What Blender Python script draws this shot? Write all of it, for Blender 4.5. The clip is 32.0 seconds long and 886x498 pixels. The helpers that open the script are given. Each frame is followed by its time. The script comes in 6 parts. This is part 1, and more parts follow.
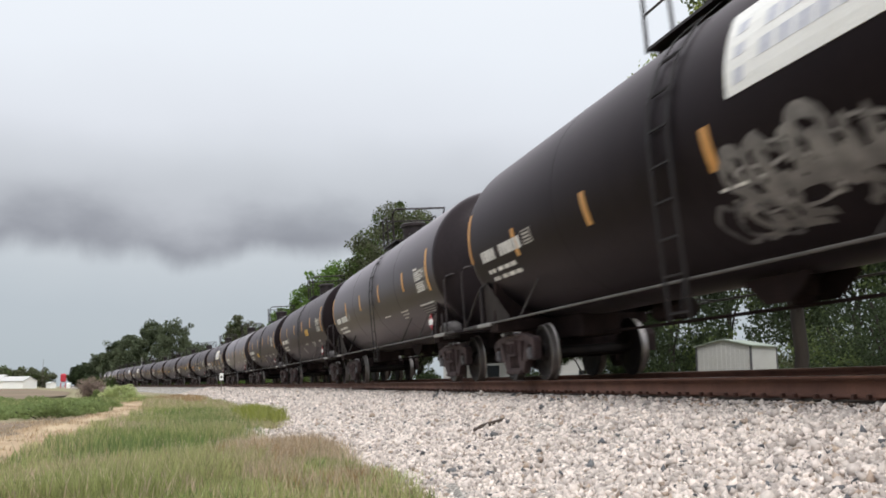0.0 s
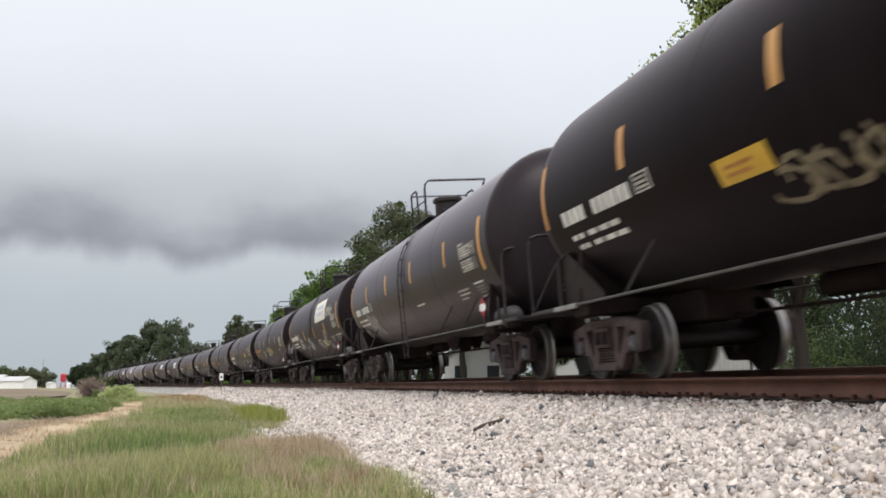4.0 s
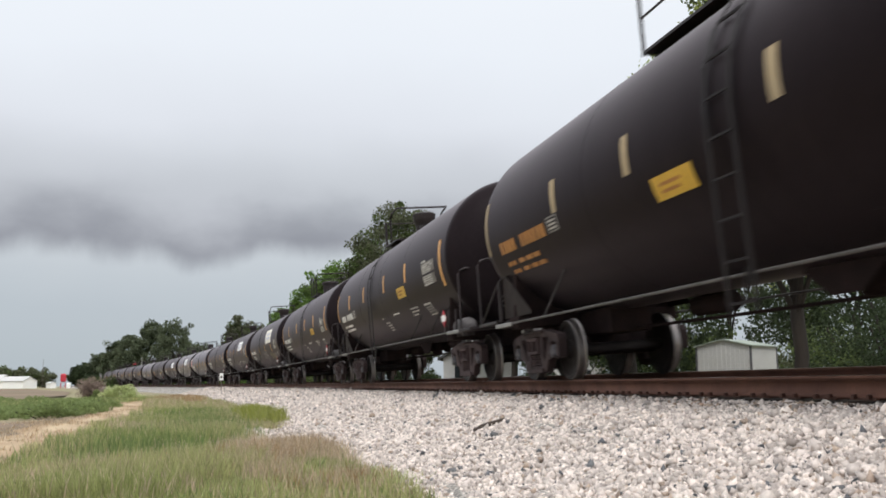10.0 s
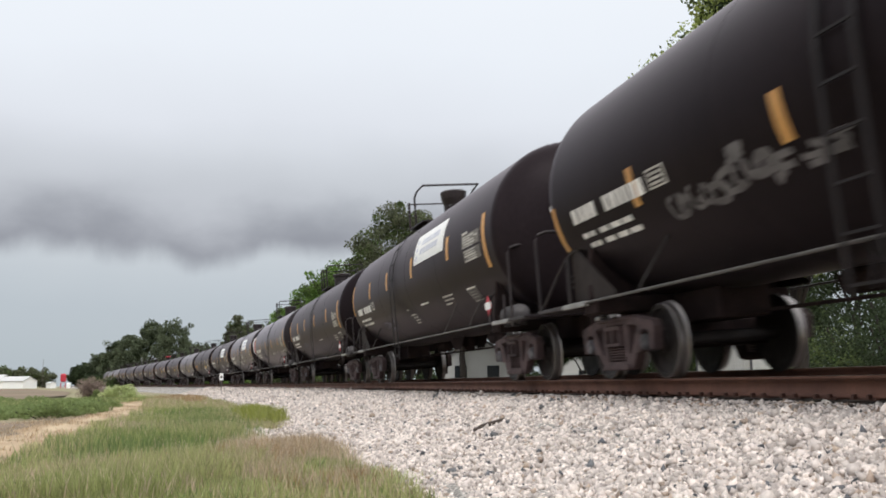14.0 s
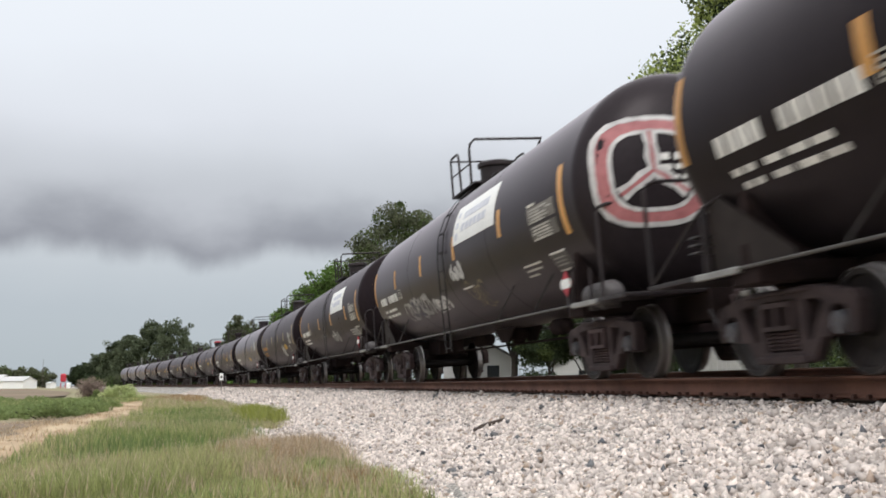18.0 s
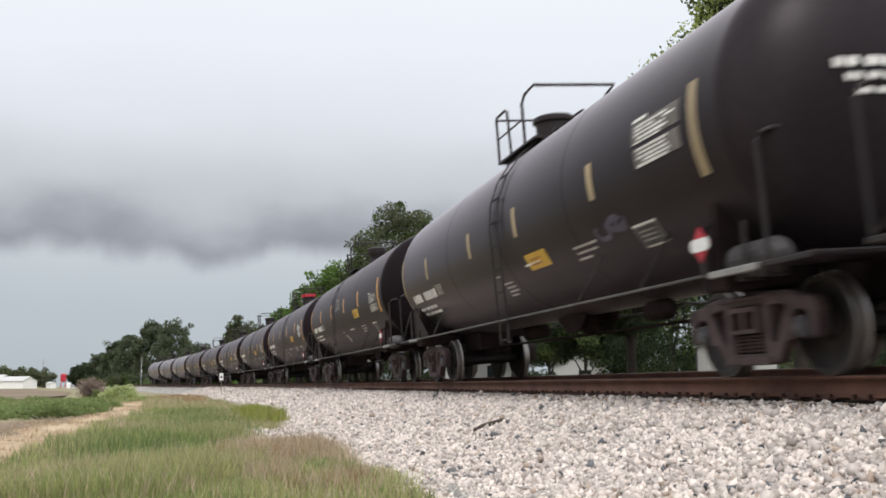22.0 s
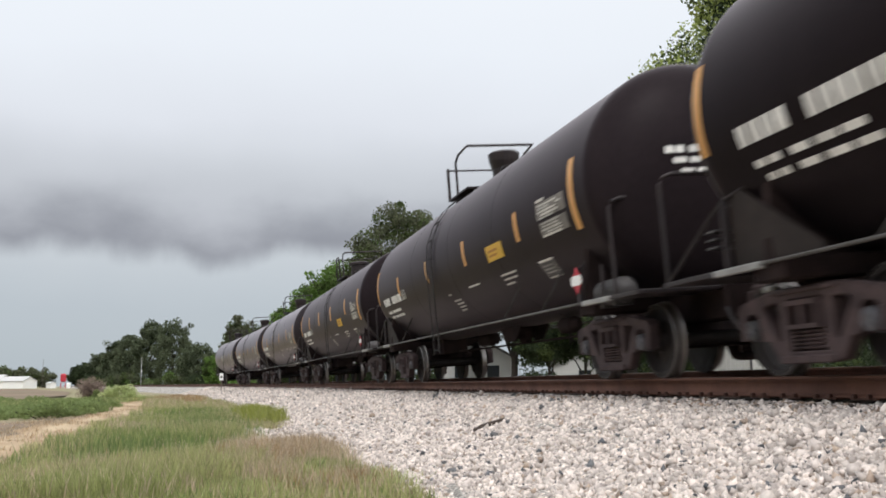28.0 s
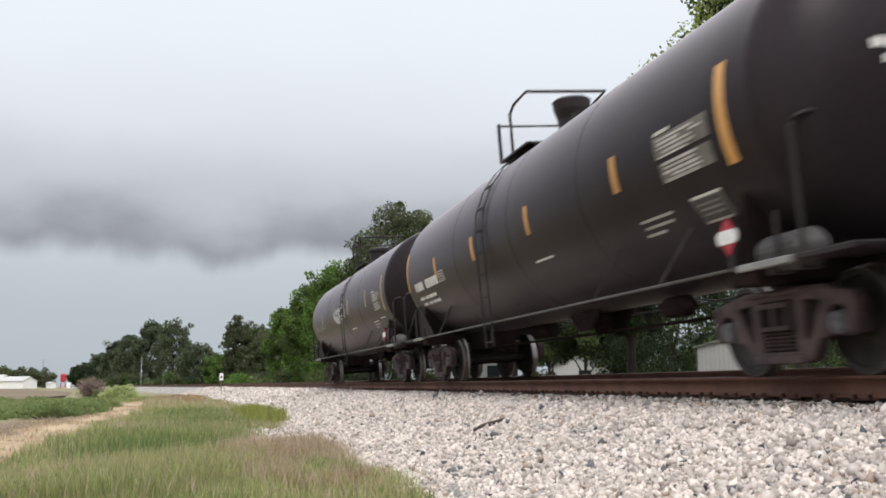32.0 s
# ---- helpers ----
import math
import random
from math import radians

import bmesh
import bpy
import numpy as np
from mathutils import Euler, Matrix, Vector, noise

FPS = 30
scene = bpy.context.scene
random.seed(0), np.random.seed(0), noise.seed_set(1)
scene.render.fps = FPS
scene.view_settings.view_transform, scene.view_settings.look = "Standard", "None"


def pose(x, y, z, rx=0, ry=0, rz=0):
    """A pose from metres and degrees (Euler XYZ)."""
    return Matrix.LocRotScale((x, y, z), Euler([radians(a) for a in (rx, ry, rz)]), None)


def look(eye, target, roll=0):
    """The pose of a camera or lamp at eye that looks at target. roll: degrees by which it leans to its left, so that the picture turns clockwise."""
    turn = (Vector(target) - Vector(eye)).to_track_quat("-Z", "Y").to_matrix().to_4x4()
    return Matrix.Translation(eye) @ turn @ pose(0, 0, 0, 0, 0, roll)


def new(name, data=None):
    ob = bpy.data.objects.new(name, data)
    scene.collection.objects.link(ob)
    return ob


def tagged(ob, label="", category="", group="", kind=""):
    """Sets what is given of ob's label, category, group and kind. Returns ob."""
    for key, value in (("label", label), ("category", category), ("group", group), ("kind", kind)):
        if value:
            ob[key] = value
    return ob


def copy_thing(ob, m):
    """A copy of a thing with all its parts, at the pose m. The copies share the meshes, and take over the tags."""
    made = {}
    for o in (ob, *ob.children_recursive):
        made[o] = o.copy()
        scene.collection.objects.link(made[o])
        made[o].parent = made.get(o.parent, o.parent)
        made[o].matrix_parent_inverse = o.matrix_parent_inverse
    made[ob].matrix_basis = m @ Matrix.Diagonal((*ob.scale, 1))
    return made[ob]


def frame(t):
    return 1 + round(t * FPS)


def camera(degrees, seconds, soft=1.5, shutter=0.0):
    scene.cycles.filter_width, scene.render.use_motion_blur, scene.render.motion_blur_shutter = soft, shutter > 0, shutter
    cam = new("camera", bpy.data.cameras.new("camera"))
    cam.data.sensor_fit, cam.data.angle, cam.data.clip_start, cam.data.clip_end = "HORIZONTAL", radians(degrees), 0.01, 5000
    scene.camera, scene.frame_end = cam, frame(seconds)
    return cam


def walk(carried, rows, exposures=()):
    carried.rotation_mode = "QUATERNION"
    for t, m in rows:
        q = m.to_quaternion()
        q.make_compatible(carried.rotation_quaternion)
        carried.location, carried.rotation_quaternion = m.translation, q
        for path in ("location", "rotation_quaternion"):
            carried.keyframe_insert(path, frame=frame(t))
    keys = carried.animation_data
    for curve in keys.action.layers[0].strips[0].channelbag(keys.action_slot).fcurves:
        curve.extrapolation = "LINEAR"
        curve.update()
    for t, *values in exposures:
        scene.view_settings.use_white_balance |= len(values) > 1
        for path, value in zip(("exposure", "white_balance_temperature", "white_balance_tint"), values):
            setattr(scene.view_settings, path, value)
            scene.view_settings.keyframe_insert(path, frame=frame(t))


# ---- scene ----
cam = camera(48.76, 32.0, soft=1.75, shutter=0.3)
STAND = pose(0, 0, -0.067, 97.893, 0, -12.389) @ pose(0, 0, 0, 0, 0, -0.243)
walk(cam, [(0.0, STAND), (32.0, STAND)], exposures=[(0.0, 0.0), (32.0, 0.0)])

# ---------------------------------------------------------------- light
SUN_ELEV, SUN_AZ = 52.0, -176.0       # high in the south, behind thick cloud
world = bpy.data.worlds.new("sky")
scene.world = world
world.use_nodes = True
wn, wl = world.node_tree.nodes, world.node_tree.links
wn.clear()
w_out = wn.new("ShaderNodeOutputWorld")
w_bg = wn.new("ShaderNodeBackground")
w_sky = wn.new("ShaderNodeTexSky")
w_sky.sky_type, w_sky.sun_disc = "NISHITA", False
w_sky.sun_elevation, w_sky.sun_rotation = radians(SUN_ELEV), radians(SUN_AZ)
w_co = wn.new("ShaderNodeTexCoord")
w_sep = wn.new("ShaderNodeSeparateXYZ")
w_noise = wn.new("ShaderNodeTexNoise")
w_noise.inputs["Scale"].default_value, w_noise.inputs["Detail"].default_value = 2.2, 6.0
w_add = wn.new("ShaderNodeMath")
w_add.operation = "MULTIPLY_ADD"
w_add.inputs[1].default_value, w_add.inputs[2].default_value = 0.13, -0.065
w_sum = wn.new("ShaderNodeMath")
w_ramp = wn.new("ShaderNodeValToRGB")
CLOUD = [(0.0, (0.46, 0.52, 0.57)), (0.06, (0.50, 0.55, 0.60)), (0.12, (0.60, 0.64, 0.68)), (0.18, (0.63, 0.66, 0.70)), (0.25, (0.78, 0.81, 0.868)),
         (0.33, (0.878, 0.92, 0.98)), (0.45, (0.955, 0.995, 1.045)), (0.65, (1.36, 1.39, 1.43)), (1.0, (1.85, 1.87, 1.90))]      # an overcast sky is brightest overhead
while len(w_ramp.color_ramp.elements) < len(CLOUD):
    w_ramp.color_ramp.elements.new(0.5)
for el, (at, rgb) in zip(w_ramp.color_ramp.elements, CLOUD):
    el.position, el.color = at, (*rgb, 1)
w_mul = wn.new("ShaderNodeMix")
w_mul.data_type = "RGBA"
w_mul.inputs[0].default_value = 0.94      # thick overcast hides nearly all of the clear sky
w_dim = wn.new("ShaderNodeVectorMath")
w_dim.operation = "SCALE"
w_dim.inputs["Scale"].default_value = 0.10
wl.new(w_co.outputs["Generated"], w_sep.inputs[0])
wl.new(w_co.outputs["Generated"], w_noise.inputs["Vector"])
wl.new(w_noise.outputs["Fac"], w_add.inputs[0])
wl.new(w_sep.outputs["Z"], w_sum.inputs[0])
wl.new(w_add.outputs[0], w_sum.inputs[1])
wl.new(w_sum.outputs[0], w_ramp.inputs[0])
wl.new(w_sky.outputs[0], w_dim.inputs[0])
wl.new(w_dim.outputs[0], w_mul.inputs[6])
wl.new(w_ramp.outputs[0], w_mul.inputs[7])
wl.new(w_mul.outputs[2], w_bg.inputs["Color"])
w_bg.inputs["Strength"].default_value = 1.0
wl.new(w_bg.outputs[0], w_out.inputs[0])

sun_data = bpy.data.lights.new("sun", "SUN")
sun_data.energy, sun_data.angle, sun_data.color = 1.55, radians(14), (1.0, 0.97, 0.93)
sun = new("sun", sun_data)
sun.matrix_basis = look((0, 0, 50), (0 - 50 * math.sin(radians(SUN_AZ)) / math.tan(radians(SUN_ELEV)),
                                     0 - 50 * math.cos(radians(SUN_AZ)) / math.tan(radians(SUN_ELEV)), 0))


# ---------------------------------------------------------------- materials
def mat(name, color, rough=0.6, metal=0.0, second=None, scale=4.0, fine=40.0, mix=0.5, bump=0.0, by="none", spread=0.0,
        stretch=(1, 1, 1), coords="Object", spec=0.5, sharp=(0.35, 0.65)):
    """A surface with two scales of variation: base and second colour mixed by a broad noise, and a fine grain.
    by: 'object' or 'island' varies its value by spread."""
    m = bpy.data.materials.new(name)
    m.use_nodes = True
    n, l = m.node_tree.nodes, m.node_tree.links
    b = n["Principled BSDF"]
    b.inputs["Metallic"].default_value = metal
    b.inputs["Specular IOR Level"].default_value = spec
    co = n.new("ShaderNodeTexCoord")
    mp = n.new("ShaderNodeMapping")
    mp.inputs["Scale"].default_value = stretch
    l.new(co.outputs[coords], mp.inputs["Vector"])
    n1, n2 = n.new("ShaderNodeTexNoise"), n.new("ShaderNodeTexNoise")
    n1.inputs["Scale"].default_value, n1.inputs["Detail"].default_value = scale, 5
    n2.inputs["Scale"].default_value, n2.inputs["Detail"].default_value = fine, 3
    for q in (n1, n2):
        l.new(mp.outputs[0], q.inputs["Vector"])
    ramp = n.new("ShaderNodeMapRange")
    ramp.inputs["From Min"].default_value, ramp.inputs["From Max"].default_value = sharp
    ramp.inputs["To Max"].default_value = mix
    l.new(n1.outputs["Fac"], ramp.inputs["Value"])
    blend = n.new("ShaderNodeMix")
    blend.data_type = "RGBA"
    blend.inputs[6].default_value = (*color, 1)
    blend.inputs[7].default_value = (*(second or [c * 0.6 for c in color]), 1)
    l.new(ramp.outputs[0], blend.inputs[0])
    hsv = n.new("ShaderNodeHueSaturation")
    l.new(blend.outputs[2], hsv.inputs["Color"])
    val = n.new("ShaderNodeMath")
    val.operation = "MULTIPLY_ADD"
    val.inputs[1].default_value, val.inputs[2].default_value = 0.5, 0.75
    l.new(n2.outputs["Fac"], val.inputs[0])
    if by == "none":
        l.new(val.outputs[0], hsv.inputs["Value"])
    else:
        if by == "object":
            src = n.new("ShaderNodeObjectInfo").outputs["Random"]
        else:
            src = n.new("ShaderNodeNewGeometry").outputs["Random Per Island"]
        vary = n.new("ShaderNodeMath")
        vary.operation = "MULTIPLY_ADD"
        vary.inputs[1].default_value, vary.inputs[2].default_value = 2 * spread, 1 - spread
        l.new(src, vary.inputs[0])
        both = n.new("ShaderNodeMath")
        both.operation = "MULTIPLY"
        l.new(vary.outputs[0], both.inputs[0])
        l.new(val.outputs[0], both.inputs[1])
        l.new(both.outputs[0], hsv.inputs["Value"])
    l.new(hsv.outputs[0], b.inputs["Base Color"])
    rr = n.new("ShaderNodeMapRange")
    rr.inputs["To Min"].default_value, rr.inputs["To Max"].default_value = max(0.05, rough - 0.12), min(1, rough + 0.12)
    l.new(n1.outputs["Fac"], rr.inputs["Value"])
    l.new(rr.outputs[0], b.inputs["Roughness"])
    if bump:
        bp = n.new("ShaderNodeBump")
        bp.inputs["Strength"].default_value, bp.inputs["Distance"].default_value = min(1.0, bump * 10), bump
        l.new(n2.outputs["Fac"], bp.inputs["Height"])
        l.new(bp.outputs[0], b.inputs["Normal"])
    return m


def leaf_mat(name, color, second, spread=0.35):
    m = mat(name, color, 0.65, 0, second, 0.35, 9.0, 0.9, by="island", spread=spread, spec=0.12)
    n, l = m.node_tree.nodes, m.node_tree.links
    b = n["Principled BSDF"]
    out = n["Material Output"]
    tr = n.new("ShaderNodeBsdfTranslucent")
    ms = n.new("ShaderNodeMixShader")
    ms.inputs[0].default_value = 0.45
    l.new(b.inputs["Base Color"].links[0].from_socket, tr.inputs["Color"])
    l.new(b.outputs[0], ms.inputs[1])
    l.new(tr.outputs[0], ms.inputs[2])
    l.new(ms.outputs[0], out.inputs["Surface"])
    return m


def grimy_paint(name, color, second, base, grazing, rough):
    """Dark paint under road film: a matt coat whose gloss grows steeply towards grazing angles."""
    m = mat(name, color, 0.7, 0, second, 0.9, 22, 0.8, by="object", spread=0.2, stretch=(1.4, 0.6, 0.45), spec=0.0)
    n, l = m.node_tree.nodes, m.node_tree.links
    gl, ms, lw = n.new("ShaderNodeBsdfGlossy"), n.new("ShaderNodeMixShader"), n.new("ShaderNodeLayerWeight")
    lw.inputs["Blend"].default_value = 0.5
    steep, total = n.new("ShaderNodeMath"), n.new("ShaderNodeMath")
    steep.operation, total.operation = "POWER", "MULTIPLY_ADD"
    steep.inputs[1].default_value = 5.0
    total.inputs[1].default_value, total.inputs[2].default_value = grazing, base
    l.new(lw.outputs["Facing"], steep.inputs[0])
    l.new(steep.outputs[0], total.inputs[0])
    l.new(total.outputs[0], ms.inputs[0])
    gl.inputs["Color"].default_value, gl.inputs["Roughness"].default_value = (1.0, 0.945, 0.985, 1), rough
    l.new(n["Principled BSDF"].outputs[0], ms.inputs[1])
    l.new(gl.outputs[0], ms.inputs[2])
    l.new(ms.outputs[0], n["Material Output"].inputs["Surface"])
    return m


M_TANK = grimy_paint("black_tank_paint", (0.0142, 0.0105, 0.0122), (0.0205, 0.0152, 0.0172), 0.004, 0.33, 0.42)
M_TANKDUST = grimy_paint("dusty_faded_black_paint", (0.0180, 0.0140, 0.0162), (0.0280, 0.0220, 0.0245), 0.012, 0.56, 0.38)
M_BLACK = mat("black_steel", (0.02208, 0.01686, 0.01886), 0.5, 0, (0.03864, 0.02767, 0.02852), 3, 40, 0.7, spec=0.3)
M_LADDER = mat("dull_black_ladder_paint", (0.0155, 0.0125, 0.0135), 0.55, 0, (0.024, 0.019, 0.0195), 3, 40, 0.7, spec=0.15)
M_UNDER = mat("grimy_underframe", (0.0270, 0.0198, 0.0200), 0.8, 0, (0.042, 0.0290, 0.0280), 3, 40, 0.8, spec=0.02)
M_TRUCK = mat("rusty_cast_steel", (0.08464, 0.05708, 0.05704), 0.8, 0.0, (0.04232, 0.02854, 0.0299), 4, 50, 0.9, 0.004, by="object", spread=0.3, spec=0.3)
M_WHEEL = mat("dull_wheel_steel", (0.027, 0.0195, 0.019), 0.65, 0.1, (0.0155, 0.0115, 0.0115), 5, 60, 0.9)
M_RIM = mat("worn_bright_wheel_tread", (0.42, 0.39, 0.38), 0.36, 0.8, (0.26, 0.23, 0.22), 2.5, 30, 0.8)
M_CAP = mat("bearing_cap_grey", (0.11, 0.11, 0.125), 0.5, 0.2, (0.07, 0.06, 0.06), 8, 60, 0.7, by="object", spread=0.4)
M_DRUM = mat("dusty_grey_drum_paint", (0.075, 0.068, 0.07), 0.6, 0, (0.035, 0.03, 0.03), 4, 40, 0.8, by="object", spread=0.4)
M_PIPE = mat("worn_grey_handrail_steel", (0.105, 0.092, 0.090), 0.45, 0.3, (0.05, 0.045, 0.04), 2, 50, 0.8)
M_BARE = mat("scuffed_bare_steel", (0.42, 0.41, 0.40), 0.4, 0.5, (0.2, 0.19, 0.18), 3, 40, 0.7)
M_ORANGE = mat("orange_reflective_stripe", (0.66, 0.34, 0.10), 0.45, 0, (0.52, 0.24, 0.06), 2, 60, 0.6, by="object", spread=0.15)
M_OFFWHITE = mat("white_stencil_paint", (0.88, 0.86, 0.83), 0.6, 0, (0.56, 0.54, 0.52), 5, 50, 0.55, by="object", spread=0.12)
M_LINE = mat("dirty_white_stencil_lines", (0.60, 0.57, 0.53), 0.65, 0, (0.36, 0.34, 0.31), 5, 50, 0.6, by="object", spread=0.2)
M_GREYSTEN = mat("faded_grey_stencil_paint", (0.30, 0.285, 0.27), 0.65, 0, (0.17, 0.16, 0.15), 4, 40, 0.7, by="object", spread=0.2)
M_TANSTRIPE = mat("faded_ochre_stripe", (0.44, 0.33, 0.18), 0.55, 0, (0.34, 0.27, 0.18), 2, 60, 0.7, by="object", spread=0.2)
M_PANEL = mat("grimy_stencil_ground", (0.23, 0.21, 0.19), 0.65, 0, (0.12, 0.105, 0.095), 5, 40, 0.85, by="object", spread=0.3)
M_SPRAYD = mat("faint_grey_spray_paint", (0.150, 0.140, 0.146), 0.6, 0, (0.055, 0.050, 0.052), 3, 20, 0.8)
M_PALEYEL = mat("bleached_yellow_panel", (0.60, 0.54, 0.30), 0.55, 0, (0.44, 0.39, 0.21), 4, 40, 0.6)
M_ORTXT = mat("orange_stencil_paint", (0.50, 0.22, 0.05), 0.6, 0, (0.32, 0.14, 0.04), 5, 50, 0.6)
M_WHITE = mat("white_panel", (0.92, 0.915, 0.90), 0.5, 0, (0.84, 0.835, 0.82), 3, 50, 0.5)
M_CREAM = mat("cream_panel", (0.92, 0.87, 0.77), 0.5, 0, (0.82, 0.77, 0.67), 3, 50, 0.5)
M_LILAC = mat("pale_grey_print", (0.58, 0.59, 0.68), 0.6, 0, (0.68, 0.69, 0.75), 6, 50, 0.5)
M_BOXFILL = mat("greyed_stencil_field", (0.085, 0.078, 0.076), 0.65, 0, (0.045, 0.040, 0.040), 5, 40, 0.8, by="object", spread=0.3)
M_YELLOW = mat("yellow_notice_panel", (0.72, 0.44, 0.05), 0.5, 0, (0.58, 0.33, 0.04), 4, 50, 0.5)
M_RED = mat("red_placard", (0.50, 0.03, 0.05), 0.5, 0, (0.36, 0.02, 0.04), 6, 50, 0.5)
M_SPRAY = mat("grey_white_spray_paint", (0.42, 0.40, 0.39), 0.6, 0, (0.16, 0.15, 0.15), 3, 20, 0.8)
M_SPRAYW = mat("white_spray_paint", (0.66, 0.64, 0.63), 0.6, 0, (0.36, 0.35, 0.35), 4, 20, 0.7)
M_SPRAYR = mat("faded_red_spray_paint", (0.47, 0.175, 0.18), 0.6, 0, (0.32, 0.10, 0.11), 4, 20, 0.7)
M_SPRAYC = mat("cream_spray_paint", (0.52, 0.47, 0.40), 0.6, 0, (0.26, 0.23, 0.20), 4, 20, 0.7)
M_SPRAYM = mat("mid_grey_spray_paint", (0.25, 0.235, 0.225), 0.6, 0, (0.11, 0.10, 0.10), 3, 20, 0.8)
M_SPRAYT = mat("tan_spray_paint", (0.26, 0.21, 0.13), 0.6, 0, (0.15, 0.12, 0.09), 4, 20, 0.7)
M_SPRAYV = mat("dull_violet_spray_paint", (0.10, 0.09, 0.14), 0.6, 0, (0.06, 0.05, 0.07), 4, 20, 0.7)
M_RAIL = mat("rusty_rail_web", (0.1386, 0.0588, 0.03612), 0.8, 0.1, (0.0756, 0.03108, 0.021), 2.5, 40, 0.8, 0.002)
M_RAILTOP = mat("polished_rail_head", (0.26, 0.22, 0.20), 0.35, 0.8, (0.18, 0.12, 0.10), 1.5, 30, 0.7)
M_TIE = mat("creosoted_tie_timber", (0.06, 0.042, 0.034), 0.9, 0, (0.10, 0.075, 0.06), 3, 30, 0.7, 0.004, by="object", spread=0.3)
M_SPIKE = mat("rusted_spike", (0.09, 0.04, 0.028), 0.8, 0.2, None, 5, 40, 0.6)
# bed darker than its stones: shade in the gaps is painted in
M_BALLAST = mat("ballast_bed_stone", (0.4312, 0.4004, 0.3619), 0.9, 0, (0.1232, 0.1155, 0.1078), 14, 60, 0.9, 0.03, coords="Object", sharp=(0.42, 0.58))
# stained between the rails; on the unseen far side darkened to cut bounce
M_BEDDARK = mat("stained_low_bounce_ballast", (0.115, 0.088, 0.074), 0.9, 0, (0.055, 0.044, 0.039), 10, 60, 0.9, 0.03)
M_GUSSET = mat("rust_browned_plate", (0.034, 0.025, 0.0225), 0.75, 0, (0.020, 0.0155, 0.0145), 3, 40, 0.8, spec=0.2)
# paler, more even oak leaf: the haze of distance is in its colour
M_LEAFF = leaf_mat("hazed_far_oak_leaf", (0.132, 0.158, 0.094), (0.098, 0.120, 0.072), 0.2)
M_STONE = mat("crushed_limestone", (0.69, 0.610, 0.556), 0.9, 0, (0.47, 0.412, 0.386), 6, 50, 0.7, by="island", spread=0.40)
M_STONED = mat("dark_slag_stone", (0.0924, 0.09625, 0.1078), 0.85, 0, (0.154, 0.154, 0.154), 6, 50, 0.7, by="island", spread=0.4)
M_STONET = mat("tan_stone", (0.4158, 0.3311, 0.2618), 0.9, 0, (0.3234, 0.2464, 0.2002), 6, 50, 0.7, by="island", spread=0.3)
M_STONER = mat("rust_stained_stone", (0.385, 0.2772, 0.2079), 0.9, 0, (0.2926, 0.1925, 0.1386), 6, 50, 0.7, by="island", spread=0.35)
M_SOIL = mat("weedy_soil", (0.2079, 0.2002, 0.1001), 0.95, 0, (0.2618, 0.2079, 0.1309), 0.35, 6, 0.9, 0.05)
M_LANE = mat("dry_straw_lane", (0.4774, 0.3696, 0.2387), 0.95, 0, (0.308, 0.2079, 0.1232), 0.9, 9, 0.95, 0.05, stretch=(1.6, 0.35, 1))
M_FIELD = mat("tilled_brown_field", (0.205, 0.142, 0.098), 0.95, 0, (0.125, 0.105, 0.055), 0.06, 3, 0.8, 0.004)
M_GRASS = leaf_mat("green_grass_blade", (0.32, 0.364, 0.14), (0.448, 0.424, 0.224))
M_GRASSD = leaf_mat("dark_green_grass_blade", (0.168, 0.24, 0.088), (0.224, 0.28, 0.12))
M_RUSTGRASS = leaf_mat("rusty_seeding_grass", (0.416, 0.288, 0.152), (0.32, 0.216, 0.112))
M_DRYGRASS = leaf_mat("dry_seeding_grass", (0.608, 0.496, 0.384), (0.496, 0.4, 0.272))
M_OLIVE = leaf_mat("olive_grass_blade", (0.352, 0.368, 0.096), (0.288, 0.32, 0.08), 0.2)
M_WEED = leaf_mat("broad_weed_leaf", (0.235, 0.30, 0.120), (0.20, 0.25, 0.10), 0.22)
M_LIME = leaf_mat("lime_green_weed_leaf", (0.528, 0.576, 0.304), (0.432, 0.496, 0.224), 0.2)
M_SCRUB = leaf_mat("brown_scrub_leaf", (0.32, 0.25, 0.215), (0.24, 0.185, 0.155))
M_LEAF = leaf_mat("oak_leaf", (0.1134, 0.147, 0.05544), (0.07392, 0.1008, 0.03864))
M_LEAFL = leaf_mat("bright_leaf", (0.1596, 0.2604, 0.063), (0.105, 0.1764, 0.04368))
# oak leaf again, lightened: sunlight on the crown is put into its colour
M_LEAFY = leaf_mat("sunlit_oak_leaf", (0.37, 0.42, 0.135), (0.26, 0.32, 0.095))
M_LEAFG = leaf_mat("grey_green_leaf", (0.1386, 0.1495, 0.0882), (0.0882, 0.1008, 0.0588))
# near-black green: the shade under the trees is painted into this leaf
M_LEAFD = leaf_mat("shade_dark_leaf", (0.046, 0.064, 0.031), (0.032, 0.044, 0.023))
M_BARK = mat("grey_brown_bark", (0.034, 0.026, 0.021), 0.95, 0, (0.018, 0.0145, 0.0125), 2.5, 14, 0.9, 0.04, stretch=(1, 1, 0.25))
M_SIDING = mat("white_shed_metal", (0.52, 0.515, 0.505), 0.5, 0, (0.45, 0.445, 0.435), 1.2, 20, 0.5)
M_ROOFM = mat("grey_green_shed_roof", (0.26, 0.30, 0.25), 0.6, 0, (0.2, 0.22, 0.19), 1.5, 20, 0.5)
M_ROOFD = mat("dark_shingle_roof", (0.10, 0.10, 0.10), 0.85, 0, (0.06, 0.06, 0.06), 2, 20, 0.6)
